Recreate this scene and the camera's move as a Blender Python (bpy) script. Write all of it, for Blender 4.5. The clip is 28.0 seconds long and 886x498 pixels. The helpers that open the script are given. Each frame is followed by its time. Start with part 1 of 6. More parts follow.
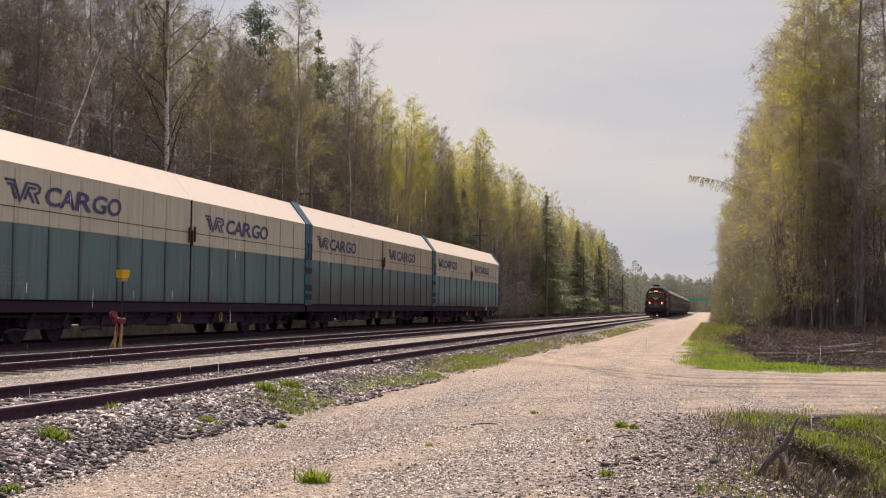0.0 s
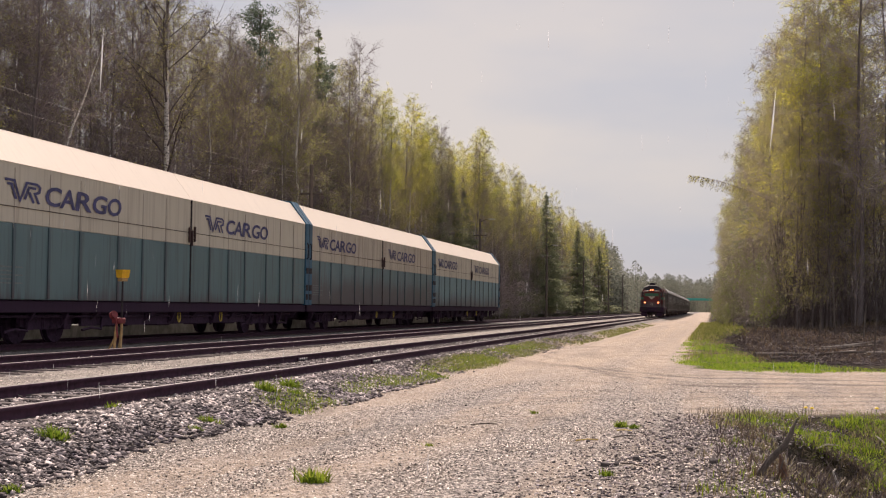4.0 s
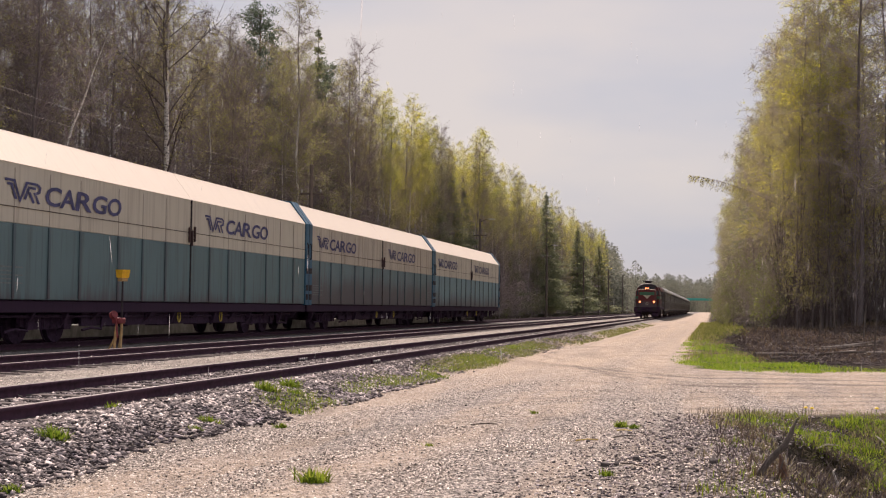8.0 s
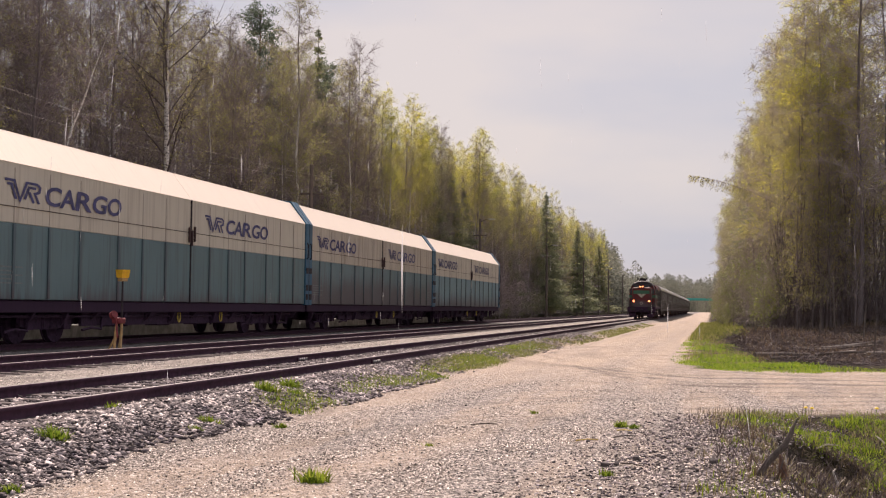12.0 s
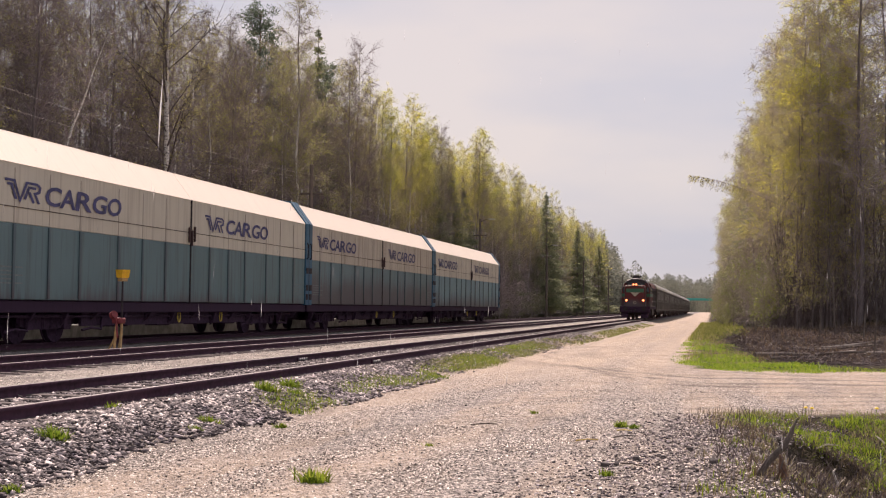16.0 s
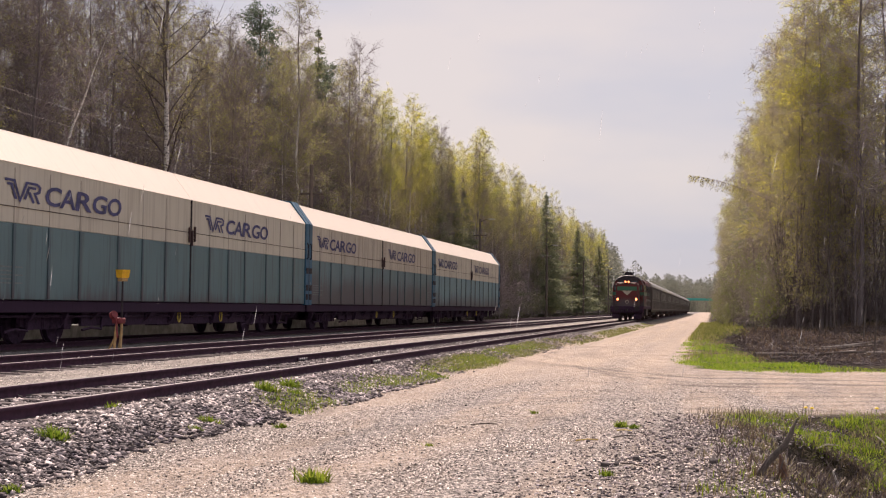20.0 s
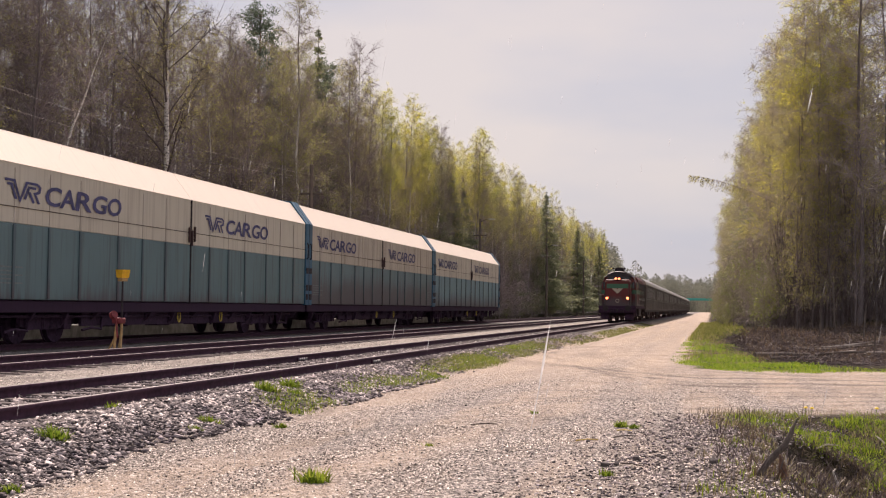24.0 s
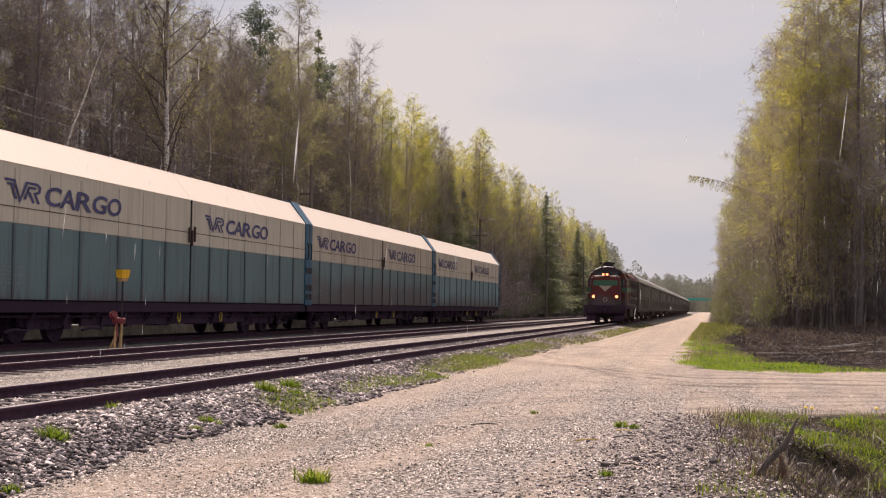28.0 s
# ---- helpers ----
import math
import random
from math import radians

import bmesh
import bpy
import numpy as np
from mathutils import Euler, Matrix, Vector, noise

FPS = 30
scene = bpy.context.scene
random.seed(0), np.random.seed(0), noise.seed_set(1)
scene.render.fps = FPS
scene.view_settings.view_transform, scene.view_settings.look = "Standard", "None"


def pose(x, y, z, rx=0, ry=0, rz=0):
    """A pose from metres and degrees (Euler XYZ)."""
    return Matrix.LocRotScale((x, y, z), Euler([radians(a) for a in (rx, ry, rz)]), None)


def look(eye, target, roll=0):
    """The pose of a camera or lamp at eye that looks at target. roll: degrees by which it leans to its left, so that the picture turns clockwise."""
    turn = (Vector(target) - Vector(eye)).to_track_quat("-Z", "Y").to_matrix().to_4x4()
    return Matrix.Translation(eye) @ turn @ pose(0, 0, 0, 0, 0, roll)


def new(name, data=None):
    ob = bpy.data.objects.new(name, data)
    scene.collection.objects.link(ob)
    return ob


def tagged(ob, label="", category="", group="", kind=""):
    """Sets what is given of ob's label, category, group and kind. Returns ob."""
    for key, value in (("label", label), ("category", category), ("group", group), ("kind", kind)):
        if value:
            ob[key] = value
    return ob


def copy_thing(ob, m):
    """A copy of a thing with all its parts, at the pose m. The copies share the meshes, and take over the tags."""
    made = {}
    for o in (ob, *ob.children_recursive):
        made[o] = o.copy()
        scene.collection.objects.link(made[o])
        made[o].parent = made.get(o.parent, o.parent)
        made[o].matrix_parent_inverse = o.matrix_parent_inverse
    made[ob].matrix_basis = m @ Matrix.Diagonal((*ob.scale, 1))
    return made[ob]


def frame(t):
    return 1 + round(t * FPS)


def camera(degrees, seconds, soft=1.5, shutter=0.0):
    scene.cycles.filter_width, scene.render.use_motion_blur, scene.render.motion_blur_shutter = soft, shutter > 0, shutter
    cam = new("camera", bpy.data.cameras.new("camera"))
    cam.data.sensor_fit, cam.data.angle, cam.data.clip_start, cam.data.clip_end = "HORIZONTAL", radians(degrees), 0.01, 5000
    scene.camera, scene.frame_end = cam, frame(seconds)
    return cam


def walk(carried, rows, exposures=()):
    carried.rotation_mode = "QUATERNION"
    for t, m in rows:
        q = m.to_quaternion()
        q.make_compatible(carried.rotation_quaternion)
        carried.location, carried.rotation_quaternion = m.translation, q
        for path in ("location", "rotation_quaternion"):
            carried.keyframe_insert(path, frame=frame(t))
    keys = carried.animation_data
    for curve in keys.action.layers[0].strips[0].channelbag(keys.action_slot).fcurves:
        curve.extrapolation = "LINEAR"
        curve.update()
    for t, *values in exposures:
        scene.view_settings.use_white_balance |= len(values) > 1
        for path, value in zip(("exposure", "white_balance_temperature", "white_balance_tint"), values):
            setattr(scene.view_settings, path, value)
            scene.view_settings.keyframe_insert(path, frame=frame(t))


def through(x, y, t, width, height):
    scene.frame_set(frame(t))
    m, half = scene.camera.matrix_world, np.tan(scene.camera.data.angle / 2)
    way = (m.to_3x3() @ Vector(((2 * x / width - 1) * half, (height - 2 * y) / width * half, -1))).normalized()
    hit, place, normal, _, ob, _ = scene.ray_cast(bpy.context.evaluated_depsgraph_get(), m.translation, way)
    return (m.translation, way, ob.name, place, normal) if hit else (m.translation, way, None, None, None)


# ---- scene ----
# x across the tracks (to the right), y along them (away), z up; z = 0 is the top of the rails.
cam = camera(37.65, 28.0, soft=1.15)
EYE = (0.0, 0.0, 0.976)
YAW, PITCH, ROLL = radians(11.70), radians(2.56), 0.63
AIM = (-100 * math.sin(YAW) * math.cos(PITCH), 100 * math.cos(YAW) * math.cos(PITCH), 0.976 + 100 * math.sin(PITCH))
walk(cam, [(0.0, look(EYE, AIM, ROLL)), (28.0, look(EYE, AIM, ROLL))], exposures=[(0.0, 0.51, 6500, 14), (9.0, 0.56, 6500, 17), (17.0, 0.65, 6500, 19), (25.0, 0.61, 6500, 18), (28.0, 0.56, 6500, 18)])

# ---- light ----
SUN_AZ, SUN_EL = radians(18), radians(45)  # azimuth: to the left of the tracks' direction
sun_way = Vector((-math.sin(SUN_AZ) * math.cos(SUN_EL), math.cos(SUN_AZ) * math.cos(SUN_EL), math.sin(SUN_EL)))
sun = new("sun", bpy.data.lights.new("sun", "SUN"))
sun.data.energy, sun.data.angle, sun.data.color = 5.0, radians(0.6), (1.0, 0.85, 0.73)
sun.matrix_world = look(sun_way * 50, (0, 0, 0))

world = bpy.data.worlds.new("sky")
scene.world = world
world.use_nodes = True


def build_sky(nt):
    N, L = nt.nodes, nt.links
    bg = N["Background"]
    sky = N.new("ShaderNodeTexSky")
    sky.sky_type, sky.sun_disc = "NISHITA", False
    sky.sun_elevation, sky.sun_rotation = SUN_EL, -SUN_AZ
    sky.air_density, sky.dust_density = 1.2, 2.0
    co = N.new("ShaderNodeTexCoord")
    mp = N.new("ShaderNodeMapping")
    mp.inputs["Scale"].default_value = (1.0, 1.0, 3.2)
    L.new(co.outputs["Generated"], mp.inputs["Vector"])
    nz = N.new("ShaderNodeTexNoise")
    nz.inputs["Scale"].default_value, nz.inputs["Detail"].default_value, nz.inputs["Roughness"].default_value = 1.9, 5, 0.5
    L.new(mp.outputs["Vector"], nz.inputs["Vector"])
    rp = N.new("ShaderNodeValToRGB")
    rp.color_ramp.elements[0].position, rp.color_ramp.elements[0].color = 0.39, (4.45, 4.75, 5.45, 1)
    rp.color_ramp.elements[1].position, rp.color_ramp.elements[1].color = 0.63, (6.4, 5.95, 5.6, 1)
    L.new(nz.outputs["Fac"], rp.inputs["Fac"])
    mx = N.new("ShaderNodeMix")
    mx.data_type = "RGBA"
    mx.inputs["Factor"].default_value = 0.9
    L.new(sky.outputs["Color"], mx.inputs["A"])
    L.new(rp.outputs["Color"], mx.inputs["B"])
    L.new(mx.outputs["Result"], bg.inputs["Color"])
    bg.inputs["Strength"].default_value = 0.073


build_sky(world.node_tree)


# ---- materials ----
class Mat:
    """A node material, with short ways to add the usual nodes."""

    def __init__(self, name, rough=0.7, metal=0.0, spec=0.4):
        self.m = bpy.data.materials.new(name)
        self.m.use_nodes = True
        self.nt = self.m.node_tree
        self.b = self.nt.nodes["Principled BSDF"]
        self.b.inputs["Roughness"].default_value = rough
        self.b.inputs["Metallic"].default_value = metal
        self.b.inputs["Specular IOR Level"].default_value = spec
        self.co = None

    def link(self, a, b):
        self.nt.links.new(a, b)

    def node(self, kind, **values):
        n = self.nt.nodes.new(kind)
        for k, v in values.items():
            n.inputs[k.replace("_", " ")].default_value = v
        return n

    def coords(self, world=False, scale=(1, 1, 1)):
        if world:
            out = self.node("ShaderNodeNewGeometry").outputs["Position"]
        else:
            out = self.node("ShaderNodeTexCoord").outputs["Object"]
        mp = self.node("ShaderNodeMapping")
        mp.inputs["Scale"].default_value = scale
        self.link(out, mp.inputs["Vector"])
        return mp.outputs["Vector"]

    def noise(self, scale, detail=3.0, rough=0.55, world=False, stretch=(1, 1, 1)):
        n = self.node("ShaderNodeTexNoise", Scale=scale, Detail=detail, Roughness=rough)
        self.link(self.coords(world, stretch), n.inputs["Vector"])
        return n.outputs["Fac"]

    def cells(self, scale, world=False, out="Color", feature="F1", stretch=(1, 1, 1)):
        n = self.node("ShaderNodeTexVoronoi", Scale=scale)
        n.feature = feature
        self.link(self.coords(world, stretch), n.inputs["Vector"])
        return n.outputs[out]

    def ramp(self, fac, *stops):
        n = self.node("ShaderNodeValToRGB")
        e = n.color_ramp.elements
        while len(e) < len(stops):
            e.new(0.5)
        for el, (p, c) in zip(e, stops):
            el.position = p
            el.color = (*c, 1) if isinstance(c, tuple) else (c, c, c, 1)
        self.link(fac, n.inputs["Fac"])
        return n.outputs["Color"]

    def mix(self, fac, a, b, how="MIX"):
        n = self.node("ShaderNodeMix")
        n.data_type, n.blend_type = "RGBA", how
        for sock, v in (("Factor", fac), ("A", a), ("B", b)):
            s = n.inputs[sock]
            if isinstance(v, (int, float)):
                s.default_value = v if sock == "Factor" else (v, v, v, 1)
            elif isinstance(v, tuple):
                s.default_value = (*v, 1)
            else:
                self.link(v, s)
        return n.outputs["Result"]

    def math(self, op, a, b=0.0):
        n = self.node("ShaderNodeMath")
        n.operation = op
        for i, v in enumerate((a, b)):
            if isinstance(v, (int, float)):
                n.inputs[i].default_value = v
            else:
                self.link(v, n.inputs[i])
        return n.outputs["Value"]

    def xyz(self, world=True):
        n = self.node("ShaderNodeSeparateXYZ")
        self.link(self.coords(world), n.inputs["Vector"])
        return n.outputs

    def step(self, v, lo, hi):
        n = self.node("ShaderNodeMapRange")
        n.interpolation_type = "SMOOTHSTEP"
        self.link(v, n.inputs["Value"])
        n.inputs["From Min"].default_value, n.inputs["From Max"].default_value = lo, hi
        return n.outputs["Result"]

    def color(self, c):
        if isinstance(c, tuple):
            self.b.inputs["Base Color"].default_value = (*c, 1)
        else:
            self.link(c, self.b.inputs["Base Color"])
        return self

    def bump(self, h, strength=0.4, dist=0.02):
        n = self.node("ShaderNodeBump", Strength=strength, Distance=dist)
        self.link(h, n.inputs["Height"])
        self.link(n.outputs["Normal"], self.b.inputs["Normal"])
        return self

    def island(self):
        return self.node("ShaderNodeNewGeometry").outputs["Random Per Island"]

    def object_random(self):
        return self.node("ShaderNodeObjectInfo").outputs["Random"]


def leafy(name, stops, through=0.5, rough=0.55, spec=0.3):
    """Leaves that let light through; the colour changes from leaf to leaf and from tree to tree."""
    m = Mat(name, rough, 0, spec)
    c = m.ramp(m.island(), *stops)
    c = m.mix(1.0, c, m.ramp(m.object_random(), (0.0, (0.8, 0.85, 0.8)), (1.0, (1.15, 1.1, 1.0))), "MULTIPLY")
    m.color(c)
    tr = m.node("ShaderNodeBsdfTranslucent")
    m.link(c, tr.inputs["Color"])
    mx = m.node("ShaderNodeMixShader", Fac=through)
    m.link(m.b.outputs[0], mx.inputs[1])
    m.link(tr.outputs[0], mx.inputs[2])
    m.link(mx.outputs[0], m.nt.nodes["Material Output"].inputs["Surface"])
    return m.m


def painted(name, c, rough=0.5, wear=0.35, dirt=(0.05, 0.04, 0.04), spec=0.4, scale=1.0):
    """Weathered paint: faint patches, streaks that run down, fine grain."""
    m = Mat(name, rough, 0, spec)
    patch = m.noise(0.7 * scale, 4)
    streak = m.noise(2.0 * scale, 5, 0.66, stretch=(1, 4, 0.11))
    col = m.mix(m.ramp(patch, (0.35, 0.0), (0.75, wear)), c, tuple(0.6 * v + 0.4 * d for v, d in zip(c, dirt)))
    col = m.mix(m.ramp(streak, (0.5, 0.0), (0.7, min(0.9, 1.5 * wear))), col, dirt)
    m.color(col).bump(m.noise(30 * scale, 2), 0.08, 0.01)
    return m.m


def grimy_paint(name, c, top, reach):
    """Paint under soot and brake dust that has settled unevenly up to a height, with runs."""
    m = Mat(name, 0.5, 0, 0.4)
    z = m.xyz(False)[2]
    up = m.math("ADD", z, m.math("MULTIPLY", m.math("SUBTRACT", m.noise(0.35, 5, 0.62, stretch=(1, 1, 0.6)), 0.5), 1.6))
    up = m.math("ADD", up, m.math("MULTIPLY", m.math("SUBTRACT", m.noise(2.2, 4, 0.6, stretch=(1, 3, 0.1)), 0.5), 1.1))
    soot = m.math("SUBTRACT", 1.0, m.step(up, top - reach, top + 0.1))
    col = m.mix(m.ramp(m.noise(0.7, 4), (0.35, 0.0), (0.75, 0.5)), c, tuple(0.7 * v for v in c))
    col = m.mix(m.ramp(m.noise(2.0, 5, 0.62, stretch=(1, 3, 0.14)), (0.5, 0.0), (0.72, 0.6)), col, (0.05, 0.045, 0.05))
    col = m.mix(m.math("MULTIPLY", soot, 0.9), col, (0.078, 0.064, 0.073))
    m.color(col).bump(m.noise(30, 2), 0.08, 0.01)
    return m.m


def plain(name, c, rough=0.6, metal=0.0, vary=0.25, scale=12.0):
    m = Mat(name, rough, metal)
    lo, hi = tuple(v * (1 - vary) for v in c), tuple(min(1, v * (1 + vary)) for v in c)
    m.color(m.ramp(m.noise(scale, 4), (0.3, lo), (0.7, hi))).bump(m.noise(scale * 5, 2), 0.15, 0.01)
    return m.m


def glow(name, c, power):
    m = Mat(name, 0.3)
    m.color(c)
    m.b.inputs["Emission Color"].default_value = (*c, 1)
    m.b.inputs["Emission Strength"].default_value = power
    return m.m


def glassy(name, c=(0.02, 0.025, 0.03)):
    m = Mat(name, 0.06, 0, 0.7)
    m.color(c)
    return m.m


def ground_material():
    m = Mat("ground_of_gravel_and_soil", 0.92, 0, 0.25)
    x, y, _ = m.xyz()
    wob = m.math("SUBTRACT", m.noise(0.9, 5, 0.6, True), 0.5)
    xw = m.math("ADD", x, m.math("MULTIPLY", wob, 2.2))
    yw = m.math("ADD", y, m.math("MULTIPLY", wob, 3.0))
    # fine crushed gravel, worn paler and pinker where wheels pass
    stone = m.cells(38, True)
    big = m.cells(14, True)
    gravel = m.mix(0.4, m.ramp(stone, (0.3, (0.04, 0.036, 0.036)), (0.5, (0.2, 0.174, 0.158)), (0.7, (0.6, 0.53, 0.48))), m.ramp(big, (0.25, (0.13, 0.113, 0.105)), (0.75, (0.38, 0.33, 0.29))))
    fine = m.cells(70, True)
    grit = m.mix(0.5, m.ramp(fine, (0.28, (0.12, 0.1, 0.087)), (0.72, (0.72, 0.58, 0.43))), (0.54, 0.4, 0.285))
    road = m.mix(m.ramp(stone, (0.3, 0.1), (0.7, 0.45)), grit, gravel)
    lane = m.math("ADD", xw, m.math("MULTIPLY", m.noise(0.12, 2, 0.5, True), 1.0))
    worn = m.ramp(m.noise(0.6, 6, 0.6, True, (1.9, 0.16, 1)), (0.44, 0.0), (0.56, 1.0))
    far = m.step(yw, 16, 34)
    col = m.mix(m.mix(far, m.math("MULTIPLY", worn, 0.6), m.math("ADD", 0.55, m.math("MULTIPLY", m.ramp(m.noise(0.8, 5, 0.6, True, (2.2, 0.07, 1)), (0.4, 0.0), (0.6, 1.0)), 0.42))), gravel, road)
    damp = m.ramp(m.noise(1.7, 5, 0.62, True, (1, 0.4, 1)), (0.52, 0.0), (0.68, 0.35))
    col = m.mix(damp, col, (0.15, 0.122, 0.1))
    # tyre marks that swing round the turning
    ruts = m.ramp(m.noise(0.9, 4, 0.55, True, (0.10, 2.6, 1)), (0.53, 0.0), (0.61, 0.35))
    turn = m.math("MULTIPLY", m.step(xw, -4.0, -1.5), m.math("MULTIPLY", m.step(yw, 18.5, 22), m.math("SUBTRACT", 1.0, m.step(yw, 30.5, 32.5))))
    col = m.mix(m.math("MULTIPLY", ruts, turn), col, (0.17, 0.14, 0.125))
    for cx, cy, r0, r1 in ((6.0, 38.0, 8.6, 13.5), (7.0, 6.0, 11.5, 18.5)):
        dx, dy = m.math("SUBTRACT", x, cx), m.math("SUBTRACT", y, cy)
        d = m.math("SQRT", m.math("ADD", m.math("MULTIPLY", dx, dx), m.math("MULTIPLY", dy, dy)))
        at = m.node("ShaderNodeCombineXYZ")
        m.link(m.math("ADD", d, m.math("MULTIPLY", wob, 0.5)), at.inputs["X"])
        m.link(m.math("MULTIPLY", x, 0.05), at.inputs["Y"])
        nz = m.node("ShaderNodeTexNoise", Scale=1.7, Detail=3.0, Roughness=0.55)
        m.link(at.outputs["Vector"], nz.inputs["Vector"])
        lines = m.ramp(nz.outputs["Fac"], (0.49, 0.0), (0.57, 0.45))
        on = m.math("MULTIPLY", m.math("MULTIPLY", m.step(d, r0, r0 + 1.2), m.math("SUBTRACT", 1.0, m.step(d, r1 - 1.5, r1))), m.ramp(m.noise(0.5, 4, 0.6, True), (0.3, 0.1), (0.55, 1.0)))
        col = m.mix(m.math("MULTIPLY", lines, on), col, m.ramp(stone, (0.3, (0.02, 0.017, 0.016)), (0.5, (0.085, 0.072, 0.064)), (0.72, (0.3, 0.26, 0.23))))
    # loose grey gravel thrown up beside and between the wheel lanes
    lanes = m.math("SUBTRACT", xw, m.math("MULTIPLY", m.math("SUBTRACT", y, 10.0), 0.14))
    near = m.math("SUBTRACT", 1.0, m.step(yw, 17.0, 25.0))
    loose = m.ramp(stone, (0.3, (0.035, 0.031, 0.032)), (0.5, (0.2, 0.174, 0.16)), (0.7, (0.6, 0.53, 0.48)))
    for at, half, much in ((-4.75, 0.55, 0.6), (-3.45, 0.4, 0.4), (-2.2, 0.7, 0.45)):
        off_line = m.math("ABSOLUTE", m.math("SUBTRACT", lanes, at))
        band = m.math("SUBTRACT", 1.0, m.step(off_line, half * 0.35, half))
        col = m.mix(m.math("MULTIPLY", m.math("MULTIPLY", band, near), much), col, loose)
    # two pairs of wheel ruts that swing into the side road
    for y0, k, x0 in ((26.0, 0.41, 0.2), (24.6, 0.45, 0.3), (23.3, 0.5, 0.4)):
        dx = m.math("MAXIMUM", m.math("SUBTRACT", x0, x), 0.0)
        d = m.math("SUBTRACT", m.math("SUBTRACT", y, y0), m.math("MULTIPLY", m.math("MULTIPLY", dx, dx), k))
        d = m.math("ABSOLUTE", m.math("ADD", d, m.math("MULTIPLY", wob, 0.9)))
        on = m.math("MULTIPLY", m.step(x, -3.9, -2.6), m.ramp(m.noise(0.8, 4, 0.6, True), (0.38, 0.15), (0.55, 1.0)))
        col = m.mix(m.math("MULTIPLY", m.math("SUBTRACT", 1.0, m.step(d, 0.1, 0.42)), m.math("MULTIPLY", on, 0.75)), col, m.ramp(stone, (0.3, (0.04, 0.033, 0.03)), (0.7, (0.22, 0.18, 0.155))))
    # track bed
    bed = m.mix(0.5, m.ramp(m.cells(20, True), (0.27, (0.04, 0.035, 0.036)), (0.73, (0.34, 0.31, 0.295))), m.ramp(m.cells(9, True), (0.0, (0.08, 0.072, 0.072)), (1.0, (0.22, 0.2, 0.19))))
    left = m.step(xw, -5.9, -4.9)
    col = m.mix(left, bed, col)
    # fine pale gravel between the tracks
    mid = m.math("MULTIPLY", m.step(xw, -11.0, -10.4), m.math("SUBTRACT", 1.0, m.step(xw, -9.1, -8.6)))
    col = m.mix(mid, col, m.mix(m.ramp(m.noise(1.3, 5, 0.6, True, (1, 0.5, 1)), (0.5, 0.0), (0.68, 0.75)), m.ramp(m.cells(45, True), (0.27, (0.13, 0.115, 0.1)), (0.73, (0.44, 0.39, 0.34))), (0.12, 0.105, 0.1)))
    # dark rubble that slopes into the ditch
    rubble = m.math("MULTIPLY", m.step(xw, -1.2, 0.1), m.math("SUBTRACT", 1.0, m.step(yw, 14.2, 17.6)))
    col = m.mix(m.math("MULTIPLY", rubble, 0.85), col, m.ramp(m.cells(26, True), (0.27, (0.02, 0.018, 0.018)), (0.52, (0.08, 0.07, 0.069)), (0.73, (0.32, 0.285, 0.27))))
    # soil and litter under the woods and in the verges
    soil = m.mix(m.noise(5, 5, 0.65, True), m.ramp(m.noise(14, 4, 0.7, True), (0.3, (0.014, 0.011, 0.01)), (0.75, (0.07, 0.055, 0.043))), (0.045, 0.042, 0.022))
    verge = m.math("MULTIPLY", m.step(xw, -0.75, -0.15), m.step(yw, 29.4, 30.8))
    ditch = m.math("MULTIPLY", m.step(xw, 0.2, 1.1), m.math("SUBTRACT", 1.0, m.step(yw, 16.6, 18.2)))
    woods = m.math("SUBTRACT", 1.0, m.step(xw, -20.5, -19.2))
    off = m.math("MAXIMUM", m.math("MAXIMUM", verge, ditch), woods)
    col = m.mix(off, col, soil)
    m.link(m.math("SUBTRACT", 0.25, m.math("MULTIPLY", m.math("MAXIMUM", off, rubble), 0.22)), m.b.inputs["Specular IOR Level"])
    m.color(col)
    h = m.math("ADD", m.cells(46, True, "Distance"), m.math("MULTIPLY", m.noise(7, 5, 0.65, True), 1.6))
    m.bump(h, 0.9, 0.03)
    return m.m


def ballast_material():
    m = Mat("ballast_stone", 0.8, 0, 0.2)
    c = m.ramp(m.island(), (0.0, (0.018, 0.014, 0.02)), (0.36, (0.085, 0.071, 0.078)), (0.68, (0.27, 0.235, 0.23)), (1.0, (0.95, 0.86, 0.82)))
    # darker, damper and oilier patches
    c = m.mix(1.0, c, m.ramp(m.noise(0.9, 4, 0.6, True), (0.38, (0.5, 0.47, 0.53)), (0.6, (1.15, 1.12, 1.1))), "MULTIPLY")
    m.color(m.mix(m.ramp(m.noise(60, 3), (0.3, 0.0), (0.7, 0.35)), c, (0.12, 0.1, 0.095))).bump(m.noise(90, 2), 0.3, 0.005)
    return m.m


def pebble_material():
    m = Mat("road_pebbles", 0.95, 0, 0.1)
    m.color(m.ramp(m.island(), (0.0, (0.05, 0.043, 0.043)), (0.35, (0.24, 0.207, 0.185)), (0.7, (0.52, 0.45, 0.39)), (1.0, (0.9, 0.82, 0.75)))).bump(m.noise(90, 2), 0.2, 0.004)
    return m.m


def bark_birch():
    m = Mat("birch_bark", 0.8)
    n = m.noise(3.0, 5, 0.7, stretch=(2, 2, 6))
    low = m.xyz(False)[2]
    dark = m.ramp(n, (0.37, 0.0), (0.48, 1.0))
    c = m.mix(dark, (0.07, 0.06, 0.055), (0.62, 0.59, 0.55))
    c = m.mix(m.step(low, 9.0, 17.0), c, (0.12, 0.085, 0.075))
    m.color(c).bump(n, 0.3, 0.02)
    return m.m


